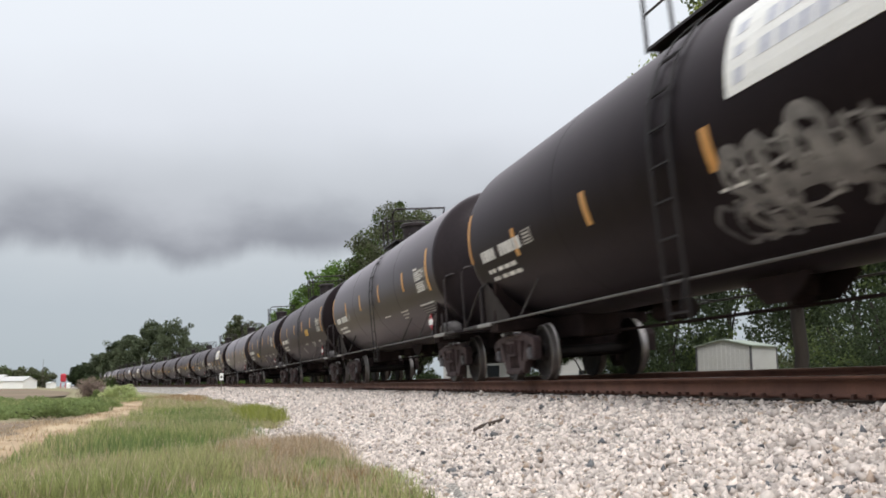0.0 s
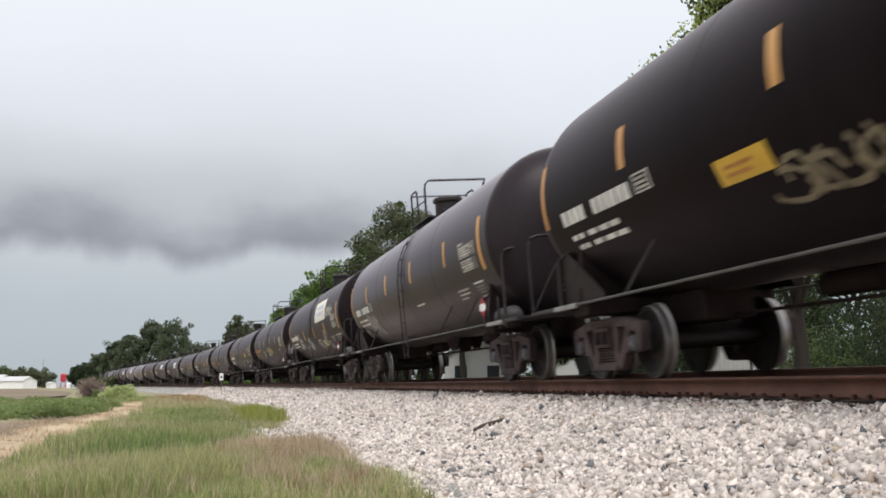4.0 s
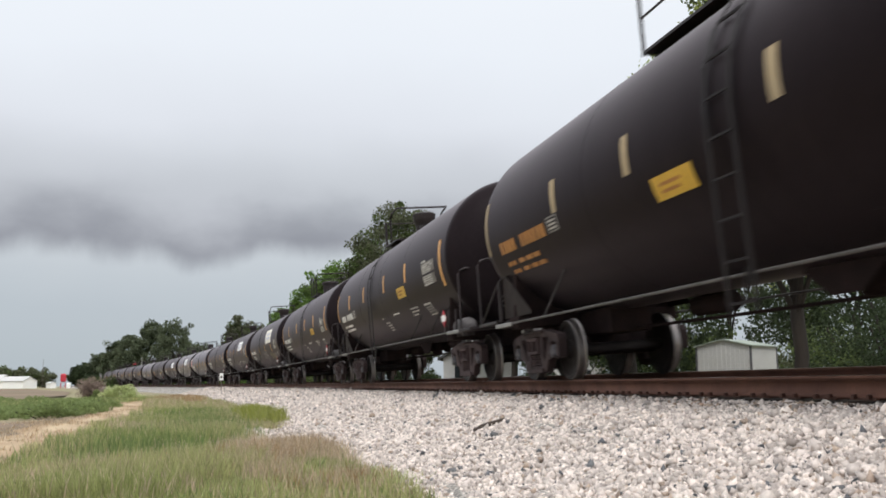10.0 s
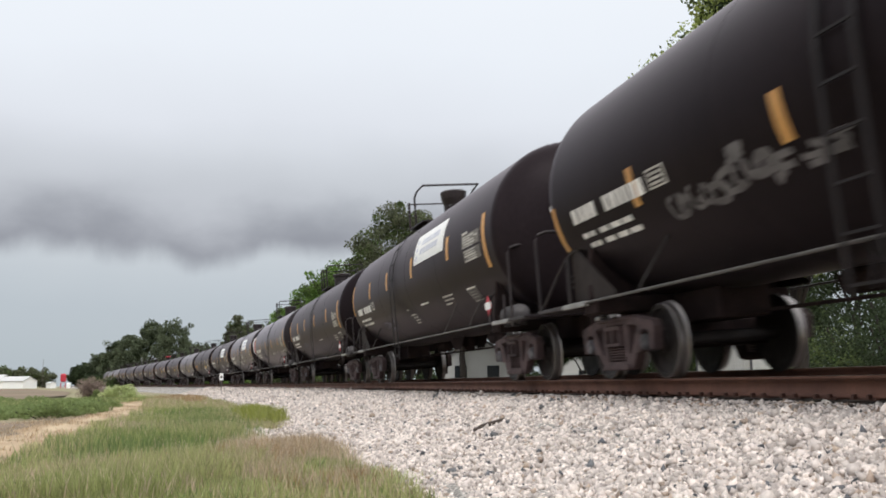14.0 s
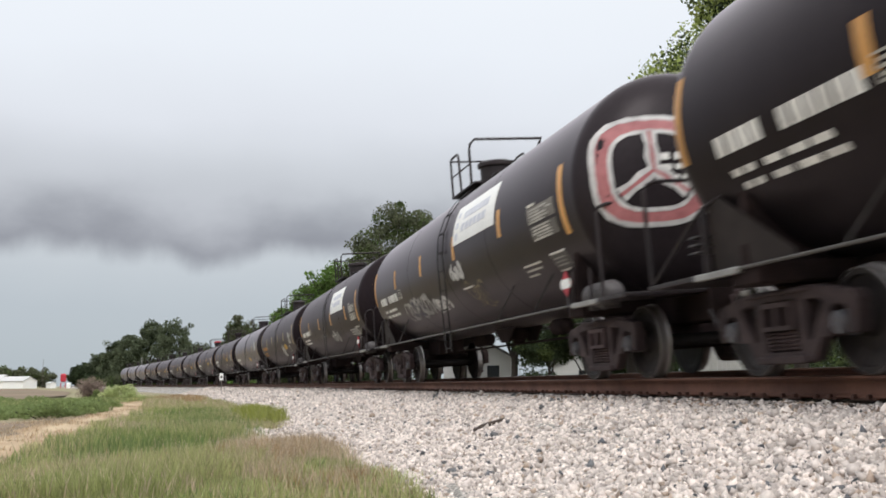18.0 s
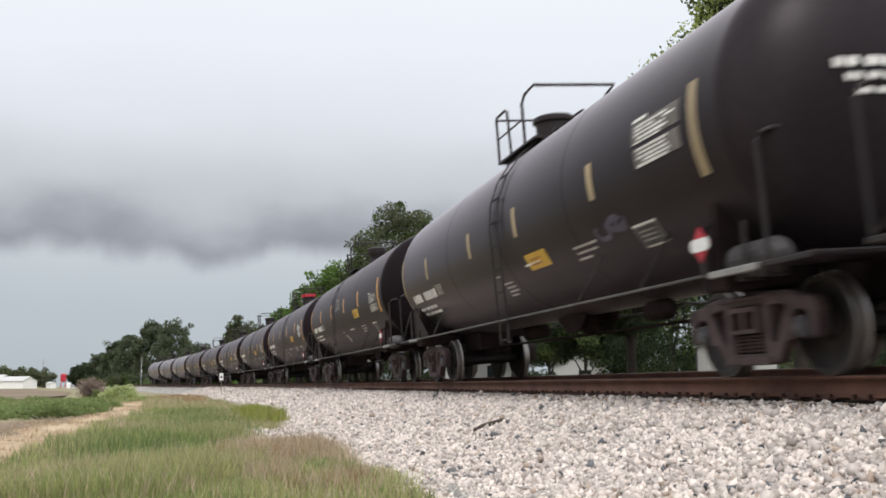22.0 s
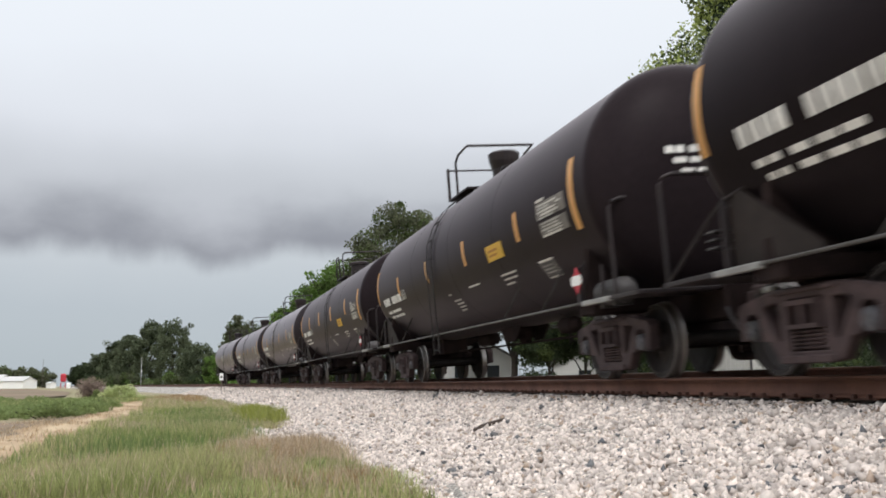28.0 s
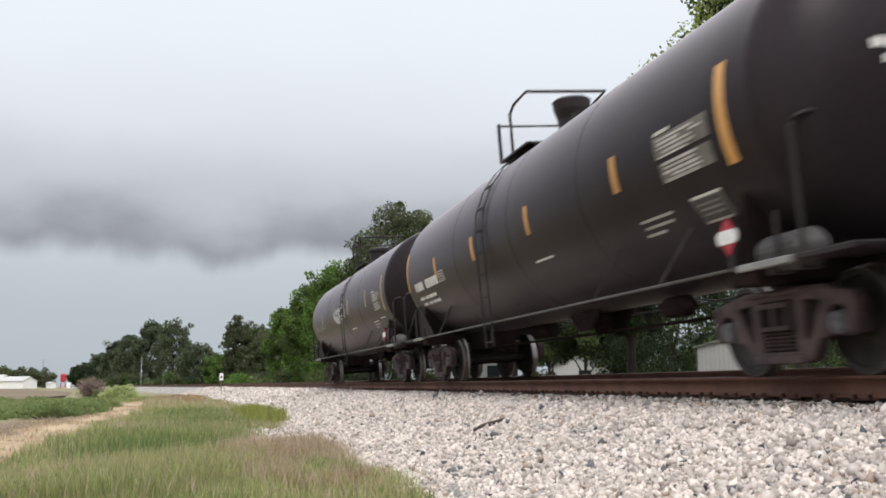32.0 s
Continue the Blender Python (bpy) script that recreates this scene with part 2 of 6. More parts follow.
M_GLASS = mat("dark_window_glass", (0.03, 0.035, 0.04), 0.1, 0, (0.02, 0.025, 0.03), 1, 5, 0.5)
M_WOOD = mat("weathered_grey_wood", (0.17, 0.14, 0.115), 0.85, 0, (0.10, 0.085, 0.07), 2, 20, 0.8, stretch=(1, 1, 0.2))
M_PINK = mat("faded_pink_plastic", (0.42, 0.20, 0.17), 0.6, 0, (0.30, 0.16, 0.13), 5, 30, 0.6)


# ---------------------------------------------------------------- mesh helpers
def mesh_of(name, bm, *mats, smooth=False):
    me = bpy.data.meshes.new(name)
    bm.normal_update()
    bm.to_mesh(me)
    bm.free()
    for m in mats:
        me.materials.append(m)
    if smooth:
        me.polygons.foreach_set("use_smooth", [True] * len(me.polygons))
    return me


def part(name, bm, material, parent, label="", smooth=False):
    """Links a bmesh (or a finished mesh) as one mesh object under a thing or a part."""
    if isinstance(bm, bpy.types.Mesh):
        me = bm
    else:
        me = mesh_of(name, bm, *(material if isinstance(material, tuple) else (material,)), smooth=smooth)
    ob = new(name, me)
    ob.parent = parent
    if label:
        ob["label"] = label
    return ob


def box(bm, x0, x1, y0, y1, z0, z1, bevel=0.0):
    vs = [bm.verts.new((x, y, z)) for x in (x0, x1) for y in (y0, y1) for z in (z0, z1)]
    fs = [bm.faces.new([vs[i] for i in f]) for f in ((0, 1, 3, 2), (4, 6, 7, 5), (0, 4, 5, 1), (2, 3, 7, 6), (0, 2, 6, 4), (1, 5, 7, 3))]
    if bevel:
        bmesh.ops.bevel(bm, geom=list({e for f in fs for e in f.edges}), offset=bevel, segments=1, affect="EDGES")
    return bm


def tube(bm, pts, r, seg=6, closed=False):
    """A round bar along pts."""
    pts = [Vector(q) for q in pts]
    rings = []
    for i, q in enumerate(pts):
        a = pts[max(i - 1, 0)]
        b = pts[min(i + 1, len(pts) - 1)]
        d = (b - a).normalized()
        u = d.cross(Vector((0.13, 0.31, 0.94))).normalized()
        w = d.cross(u)
        rings.append([bm.verts.new(q + (u * math.cos(k * 2 * math.pi / seg) + w * math.sin(k * 2 * math.pi / seg)) * r) for k in range(seg)])
    for a, b in zip(rings, rings[1:]):
        for k in range(seg):
            bm.faces.new((a[k], a[(k + 1) % seg], b[(k + 1) % seg], b[k]))
    bm.faces.new(rings[0][::-1])
    bm.faces.new(rings[-1])
    return bm


def prism(bm, outline, y0, y1):
    """An outline in x, z drawn out from y0 to y1."""
    a = [bm.verts.new((x, y0, z)) for x, z in outline]
    b = [bm.verts.new((x, y1, z)) for x, z in outline]
    n = len(outline)
    bm.faces.new(a)
    bm.faces.new(b[::-1])
    for i in range(n):
        bm.faces.new((a[i], b[i], b[(i + 1) % n], a[(i + 1) % n]))
    bmesh.ops.recalc_face_normals(bm, faces=bm.faces[:])
    return bm


def lathe(bm, prof, axis="x", seg=32, at=(0, 0, 0), slots=None):
    """prof: (along the axis, radius)."""
    rings = []
    for h, r in prof:
        ring = []
        for k in range(seg):
            a = 2 * math.pi * k / seg
            c, s = r * math.cos(a), r * math.sin(a)
            v = {"x": (h, c, s), "y": (c, h, s), "z": (c, s, h)}[axis]
            ring.append(bm.verts.new(Vector(v) + Vector(at)))
        rings.append(ring)
    for i, (a, b) in enumerate(zip(rings, rings[1:])):
        for k in range(seg):
            f = bm.faces.new((a[k], a[(k + 1) % seg], b[(k + 1) % seg], b[k]))
            if slots:
                f.material_index = slots[i]
    bm.faces.new(rings[0][::-1])
    bm.faces.new(rings[-1])
    bmesh.ops.recalc_face_normals(bm, faces=bm.faces[:])
    return bm


def from_np(name, verts, faces, mats, index=None, smooth=False):
    me = bpy.data.meshes.new(name)
    n, k = faces.shape
    me.vertices.add(len(verts))
    me.vertices.foreach_set("co", np.asarray(verts, np.float32).ravel())
    me.loops.add(n * k)
    me.loops.foreach_set("vertex_index", faces.astype(np.int32).ravel())
    me.polygons.add(n)
    me.polygons.foreach_set("loop_start", np.arange(0, n * k, k, dtype=np.int32))
    for m in mats:
        me.materials.append(m)
    if index is not None:
        me.polygons.foreach_set("material_index", np.asarray(index, np.int32))
    me.update(calc_edges=True)
    if smooth:
        me.polygons.foreach_set("use_smooth", [True] * n)
    return me


# ---------------------------------------------------------------- the low dark cloud over the horizon
def cloud_bank():
    m = bpy.data.materials.new("storm_cloud")
    m.use_nodes = True
    n, l = m.node_tree.nodes, m.node_tree.links
    n.remove(n["Principled BSDF"])
    em, tr, ms = n.new("ShaderNodeEmission"), n.new("ShaderNodeBsdfTransparent"), n.new("ShaderNodeMixShader")
    co, sep = n.new("ShaderNodeTexCoord"), n.new("ShaderNodeSeparateXYZ")
    l.new(co.outputs["Object"], sep.inputs[0])

    def noise_of(scale, detail, squash):
        mp, tx = n.new("ShaderNodeMapping"), n.new("ShaderNodeTexNoise")
        mp.inputs["Scale"].default_value = (0.001, 0.001, 0.001 * squash)
        tx.inputs["Scale"].default_value, tx.inputs["Detail"].default_value = scale, detail
        l.new(co.outputs["Object"], mp.inputs["Vector"])
        l.new(mp.outputs[0], tx.inputs["Vector"])
        return tx.outputs["Fac"]

    def calc(op, a, b, c=None):
        q = n.new("ShaderNodeMath")
        q.operation = op
        for k, v in enumerate((a, b, c)):
            if v is not None:
                if isinstance(v, (int, float)):
                    q.inputs[k].default_value = v
                else:
                    l.new(v, q.inputs[k])
        return q.outputs[0]

    def step(v, lo, hi):
        q = n.new("ShaderNodeMapRange")
        q.interpolation_type = "SMOOTHSTEP"
        q.inputs["From Min"].default_value, q.inputs["From Max"].default_value = lo, hi
        l.new(v, q.inputs["Value"])
        return q.outputs[0]

    high = calc("MULTIPLY", sep.outputs["Z"], 1 / 2500)                   # rise of the line of sight
    swell = calc("MULTIPLY_ADD", noise_of(5.2, 5.0, 0.6), 0.046, -0.023)
    for where, wide, deep in ((-0.026, 0.042, 0.020), (0.078, 0.030, 0.003), (-0.19, 0.05, 0.006), (-0.10, 0.03, 0.004)):      # sagging lobes of its edge
        d = calc("MULTIPLY", calc("SUBTRACT", calc("MULTIPLY", sep.outputs["X"], 1 / 2500), where), 1 / wide)
        swell = calc("MULTIPLY_ADD", calc("POWER", 2.718, calc("MULTIPLY", calc("MULTIPLY", d, d), -1.0)), deep, swell)
    foot = step(calc("ADD", high, swell), 0.124, 0.152)
    top = step(calc("ADD", high, calc("MULTIPLY_ADD", noise_of(1.3, 4.0, 1.6), 0.10, -0.05)), 0.14, 0.27)
    body = calc("MULTIPLY", foot, calc("SUBTRACT", 1.0, top))
    l.new(calc("MULTIPLY", body, 0.96), ms.inputs[0])
    mix = n.new("ShaderNodeMix")
    mix.data_type = "RGBA"
    mix.inputs[6].default_value, mix.inputs[7].default_value = (0.285, 0.300, 0.343, 1), (0.53, 0.555, 0.605, 1)
    l.new(step(calc("ADD", high, calc("MULTIPLY_ADD", noise_of(3.0, 6.0, 1.7), 0.15, -0.075)), 0.12, 0.22), mix.inputs[0])
    l.new(mix.outputs[2], em.inputs["Color"])
    l.new(tr.outputs[0], ms.inputs[1])
    l.new(em.outputs[0], ms.inputs[2])
    l.new(ms.outputs[0], n["Material Output"].inputs["Surface"])
    k, rows = 96, 12
    ang = np.linspace(0, 2 * np.pi, k, endpoint=False)
    zs = np.linspace(150, 1000, rows)
    v = np.array([(2500 * math.sin(t), 2500 * math.cos(t), z) for z in zs for t in ang])
    f = np.array([(r * k + i, r * k + (i + 1) % k, (r + 1) * k + (i + 1) % k, (r + 1) * k + i) for r in range(rows - 1) for i in range(k)])
    c = new("cloud_backdrop", from_np("cloud_backdrop", v, f, [m], smooth=True))
    tagged(c, "low dark storm cloud with a ragged lower edge", "cloud", kind="structure")
    return c


cloud = cloud_bank()

# ---------------------------------------------------------------- the line of the track
SIDE, CANT = 6.096, 4.146
_S = np.arange(-700.0, 701.0, 1.0)
_K = np.interp(_S, [0, 155, 212], [0.00122, 0.00083, 0.0])     # a curve that eases out to a straight
_TH = np.concatenate([[0], np.cumsum((_K[1:] + _K[:-1]) / 2)])
_TH -= np.interp(0, _S, _TH)
_X = np.concatenate([[0], np.cumsum(-(np.sin(_TH[1:]) + np.sin(_TH[:-1])) / 2)])
_Y = np.concatenate([[0], np.cumsum((np.cos(_TH[1:]) + np.cos(_TH[:-1])) / 2)])
_X += SIDE - np.interp(0, _S, _X)
_Y -= np.interp(0, _S, _Y)


def line(s):
    return np.interp(s, _S, _X), np.interp(s, _S, _Y), np.interp(s, _S, _TH)


def beside(s, lat, z, cant=True):
    """The place at s along the track, lat metres to its outer (east) side and z over the inner rail's head."""
    x, y, th = line(s)
    if cant:
        c = radians(CANT)
        lat, z = (lat + 0.75) * math.cos(c) - z * math.sin(c) - 0.75, (lat + 0.75) * math.sin(c) + z * math.cos(c)
    return np.stack(np.broadcast_arrays(x + lat * np.cos(th), y + lat * np.sin(th), z + 0 * np.asarray(x)), -1)


def lat_of(x, y):
    """How far a place lies to the outer side of the track."""
    s = np.interp(y, _Y[500:1300], _S[500:1300])
    px, py, th = line(s)
    return (x - px) * np.cos(th) + (y - py) * np.sin(th)


def sweep(name, section, s0, s1, step, mats, slots=None, cant=True, closed=True, jitter=0.0, seed=1):
    """A section of (lat, z) drawn along the track."""
    rng = np.random.default_rng(seed)
    ss = np.arange(s0, s1 + step / 2, step)
    m = len(section)
    rows = [beside(ss, a, b, cant) for a, b in section]
    v = np.stack(rows, 1)
    if jitter:
        v = v + rng.normal(0, jitter, v.shape)
    n = len(ss)
    faces, idx = [], []
    for k in range(m if closed else m - 1):
        k2 = (k + 1) % m
        i = np.arange(n - 1)
        faces.append(np.stack([i * m + k, (i + 1) * m + k, (i + 1) * m + k2, i * m + k2], 1))
        idx.append(np.full(n - 1, slots[k] if slots else 0))
    return from_np(name, v.reshape(-1, 3), np.concatenate(faces), mats, np.concatenate(idx))


# ---------------------------------------------------------------- ground
GROUND = -1.0


def lift(x, y):
    """The lie of the land."""
    return GROUND - 0.06 + 0.05 * np.sin(x * 0.31 + 0.4) * np.cos(y * 0.17) + 0.03 * np.sin(x * 0.9 + y * 0.7)


def axis(*spans):
    out = []
    for a, b, n in spans:
        out += list(np.linspace(a, b, n, endpoint=False))
    return np.array(out + [spans[-1][1]])


gx = axis((-4000, -400, 12), (-400, -60, 20), (-60, 60, 121), (60, 400, 20), (400, 4000, 12))
gy = axis((-4000, -400, 12), (-400, -20, 20), (-20, 120, 141), (120, 600, 40), (600, 4500, 16))
GX, GY = np.meshgrid(gx, gy)
far = np.clip(1 - (np.hypot(GX, GY) - 150) / 300, 0, 1)
GZ = GROUND - 0.06 + (lift(GX, GY) - GROUND + 0.06) * far
gi = np.arange((len(gy) - 1) * len(gx)).reshape(len(gy) - 1, len(gx))[:, :-1].ravel()
ground = new("ground", from_np("ground", np.stack([GX, GY, GZ], -1).reshape(-1, 3),
                               np.stack([gi, gi + 1, gi + 1 + len(gx), gi + len(gx)], 1), [M_SOIL], smooth=True))
tagged(ground, "weedy flat soil with patchy grass beside the railway", "ground", kind="structure")



def strip(name, lats, s0, s1, mats, slots, drift=0.0):
    """A ragged sheet laid on the land beside the track, its outer edges sunk into the soil."""
    ss = np.arange(s0, s1, 0.5)
    px, py, th = line(ss)
    cols = []
    for k, q in enumerate(lats):
        wob = 0.16 * np.sin(ss * 0.83 + k) + 0.12 * np.sin(ss * 2.1 + 2 * k) + drift * np.clip((ss - 18) / 25, 0, 1)
        x, y = px + (q + wob) * np.cos(th), py + (q + wob) * np.sin(th)
        cols.append(np.stack([x, y, lift(x, y) + (-0.05 if k in (0, len(lats) - 1) else 0.025)], 1))
    v, m, n = np.stack(cols, 1), len(lats), len(ss)
    i = np.arange(n - 1)
    f = np.concatenate([np.stack([i * m + k, (i + 1) * m + k, (i + 1) * m + k + 1, i * m + k + 1], 1) for k in range(m - 1)])
    return from_np(name, v.reshape(-1, 3), f, mats, np.repeat(slots, n - 1), smooth=True)


lane = new("dirt_lane", strip("dirt_lane", [-11.7, -11.4, -10.8, -10.2, -9.8, -9.3, -8.9, -8.6], -60, 75, [M_LANE, M_FIELD], [1, 1, 1, 0, 0, 0, 0], 0.5))
tagged(lane, "dry straw-coloured field lane running beside the railway", "lane", kind="structure")
FIELD_EDGE = [(62, -14.0), (100, -15.0), (165, -24.0), (330, -60.0), (560, -140.0), (1500, -300.0)]      # y and x of its edge towards the line
fieldv = np.array([(x, y, GROUND + 0.03) for y, e in FIELD_EDGE for x in (-900.0, e)])
fk = 2 * np.arange(len(FIELD_EDGE) - 1)
field = new("tilled_field", from_np("tilled_field", fieldv, np.stack([fk, fk + 1, fk + 3, fk + 2], 1), [M_FIELD]))
tagged(field, "flat brown tilled field reaching to distant trees", "field", kind="structure")

# ballast bed and its loose stones
BED = [(-4.75, -1.16), (-4.3, -1.02), (-3.2, -0.72), (-1.9, -0.41), (-1.35, -0.315), (-0.86, -0.282), (1.3, -0.24), (1.9, -0.28), (4.6, -1.0), (5.4, -1.5)]


def bed_z(lat):
    return np.interp(lat, [a for a, _ in BED], [b for _, b in BED])


bedfine = [(a, float(bed_z(a))) for a in np.concatenate([np.arange(-4.75, -0.9, 0.14), np.arange(-0.9, 5.5, 0.6)])]
# dark slot runs on over the hidden far shoulder, to dim tank reflections
bed = new("ballast_bed", sweep("ballast_bed", bedfine, -420, 690, 1.0, [M_BALLAST, M_BEDDARK], [1 if a > -0.95 else 0 for a, _ in bedfine], cant=False, closed=False, jitter=0.02))
tagged(bed, "pale crushed limestone ballast bed sloping down from the track", "ballast", kind="structure")


def stones(name, s0, s1, l0, l1, count, size, mats, weights, seed):
    """Loose angular stones, each a small rough block."""
    rng = np.random.default_rng(seed)
    base = np.array([(1, 0, 0), (0, 1, 0), (-1, 0, 0), (0, -1, 0), (0.15, 0.1, 0.85), (-0.1, 0, -0.85)], float) * 0.58
    tris = np.array([(0, 1, 4), (1, 2, 4), (2, 3, 4), (3, 0, 4), (1, 0, 5), (2, 1, 5), (3, 2, 5), (0, 3, 5)])
    s = rng.uniform(s0, s1, count)
    lat = rng.uniform(l0, l1, count)
    dim = size * np.exp(rng.normal(0, 0.24, (count, 1))) * rng.uniform(0.6, 1.25, (count, 3))
    v = (base[None] + rng.normal(0, 0.12, (count, 6, 3))) * dim[:, None]
    q = rng.normal(size=(count, 4))
    q /= np.linalg.norm(q, axis=1, keepdims=True)
    w, x, y, z = q.T
    rot = np.stack([1 - 2 * (y * y + z * z), 2 * (x * y - z * w), 2 * (x * z + y * w), 2 * (x * y + z * w), 1 - 2 * (x * x + z * z), 2 * (y * z - x * w),
                    2 * (x * z - y * w), 2 * (y * z + x * w), 1 - 2 * (x * x + y * y)], 1).reshape(-1, 3, 3)
    v = np.einsum("nij,nkj->nki", rot, v)
    c = beside(s, 0, 0, False)
    _, _, th = line(s)
    c = np.stack([c[:, 0] + lat * np.cos(th), c[:, 1] + lat * np.sin(th), bed_z(lat) + rng.uniform(-0.3, 0.55, count) * dim[:, 2]], 1)
    v = v + c[:, None]
    f = (tris[None] + 6 * np.arange(count)[:, None, None]).reshape(-1, 3)
    pick = np.repeat(rng.choice(len(mats), count, p=weights), 8)
    return from_np(name, v.reshape(-1, 3), f, mats, pick)


MIX = ([M_STONE, M_STONED, M_STONET], [0.915, 0.035, 0.05])
for a, b, n, size, seed in ((-14, 2.4, 4000, 0.09, 10), (2.4, 8.4, 46000, 0.046, 11), (8.4, 17, 50000, 0.046, 12), (17, 36, 46000, 0.05, 13), (36, 110, 20000, 0.09, 14)):
    st = new("ballast_stones", stones("ballast_stones", a, b, -4.55, -0.86, n, size, *MIX, seed))
    tagged(st, "loose angular pale limestone ballast with some dark stones", "ballast", kind="stuff")

rusty = new("ballast_stones", stones("ballast_stones", 2.4, 36, -1.4, -0.86, 9000, 0.046, [M_STONER, M_STONET, M_STONE], [0.5, 0.25, 0.25], 16))
tagged(rusty, "rust-tinted ballast stones close along the rail", "ballast", kind="stuff")

# rails, ties
HEAD = [(-0.037, -0.036), (-0.037, -0.008), (-0.028, 0.0), (0.028, 0.0), (0.037, -0.008), (0.037, -0.036)]
WEB = [(-0.037, -0.036), (0.037, -0.036), (0.009, -0.05), (0.009, -0.155), (0.03, -0.166), (0.076, -0.174), (0.076, -0.19), (-0.076, -0.19), (-0.076, -0.174),
       (-0.03, -0.166), (-0.009, -0.155), (-0.009, -0.05)]
for mid, side in ((-0.785, "inner"), (0.715 + 0.07, "outer")):
    rail = new("rail", sweep("rail", [(a + mid, b) for a, b in WEB], -420, 690, 2.0, [M_RAIL]))
    tagged(rail, f"long rusty brown steel rail, the {side} one of the curve", "rail", "rails of the track", "structure")
    part("rail_head", sweep("rail_head", [(a + mid, b) for a, b in HEAD], -420, 690, 2.0, [M_RAIL, M_RAILTOP], [0, 0, 1, 0, 0, 0]), None, rail, "worn rail head with a polished top")

from mathutils.geometry import delaunay_2d_cdt

# ---------------------------------------------------------------- the tank car
TANK_R, TANK_Z, TANK_HALF, HEAD_D, BOGIE, PITCH = 1.52, 2.529, 8.11, 0.62, 6.858, 18.1


def tank_mesh(paint):
    bm = bmesh.new()
    prof = []
    for k in range(13):
        a = math.pi / 2 * k / 12
        prof.append((-(TANK_HALF - HEAD_D) - HEAD_D * math.cos(a), max(TANK_R * (1 - math.cos(a) ** 2.7) ** (1 / 2.7), 0.002)))
    body = TANK_HALF - HEAD_D
    prof += [(-body + 0.02, TANK_R), (-body + 0.08, TANK_R), (-body / 2, TANK_R), (0, TANK_R), (body / 2, TANK_R), (body - 0.08, TANK_R), (body - 0.02, TANK_R)]
    for k in range(12, -1, -1):
        a = math.pi / 2 * k / 12
        prof.append((body + HEAD_D * math.cos(a), max(TANK_R * math.sin(a), 0.002)))
    lathe(bm, prof, "x", 72, (0, 0, TANK_Z))
    return mesh_of("tank", bm, paint, smooth=True)


def on_tank(phi, r=0.0):
    """y, z on the tank's side, phi degrees up from its widest line on the west side."""
    a = radians(phi)
    return -(TANK_R + r) * math.cos(a), TANK_Z + (TANK_R + r) * math.sin(a)


_patches = {}


def patch(name, x0, x1, p0, p1, material, r=0.007, lean=0.0, side=1):
    """A thin plate bent round the tank from x0 to x1 and from p0 to p1 degrees."""
    key = (name, x0, x1, p0, p1, material.name, r, lean, side)
    if key not in _patches:
        bm = bmesh.new()
        n = max(2, int(abs(p1 - p0) / 5) + 1)
        cols = []
        for i in range(n + 1):
            p = p0 + (p1 - p0) * i / n
            sh = lean * i / n
            y, z = on_tank(p, r)
            y2, z2 = on_tank(p, -0.01)
            cols.append([bm.verts.new(c) for c in ((x0 + sh, y * side, z), (x1 + sh, y * side, z), (x1 + sh, y2 * side, z2), (x0 + sh, y2 * side, z2))])
        for a, b in zip(cols, cols[1:]):
            for k in (0, 1, 3):
                bm.faces.new((a[k], a[(k + 1) % 4], b[(k + 1) % 4], b[k]))
        bm.faces.new(cols[0])
        bm.faces.new(cols[-1][::-1])
        bmesh.ops.recalc_face_normals(bm, faces=bm.faces[:])
        _patches[key] = mesh_of(name, bm, material, smooth=False)
    return _patches[key]


def bars(name, rows, material, r=0.008):
    """Illegible writing as plain bars, one mesh each: rows of (x0, x1, p0, p1, bars in the row)."""
    out = []
    for x0, x1, p0, p1, glyphs in rows:
        w = (x1 - x0) / glyphs
        for g in range(glyphs):
            a, b = x0 + w * (g + 0.06), x0 + w * (g + (0.86 if g % 3 else 0.78))
            out.append(patch(name, round(a, 3), round(b, 3), p0, p1, material, r))
    return out


def bar_parts(name, rows, material, parent, label="", r=0.008):
    for me in bars(name, rows, material, r):
        part(name, me, None, parent, label)


def wheel_mesh():
    bm = bmesh.new()
    # from the inner flange face to the outer rim face, along the axle
    prof = [(0.075, 0.10), (0.07, 0.36), (0.085, 0.40), (0.085, 0.482), (0.062, 0.485), (0.045, 0.462), (-0.055, 0.455), (-0.06, 0.448), (-0.06, 0.395),
            (-0.03, 0.375), (0.01, 0.26), (-0.005, 0.15), (-0.08, 0.13), (-0.08, 0.10)]
    slots = [0, 0, 0, 0, 1, 1, 1, 0, 0, 0, 0, 0, 0]
    lathe(bm, prof, "y", 30, slots=slots)
    return mesh_of("wheel", bm, M_WHEEL, M_RIM, smooth=False)


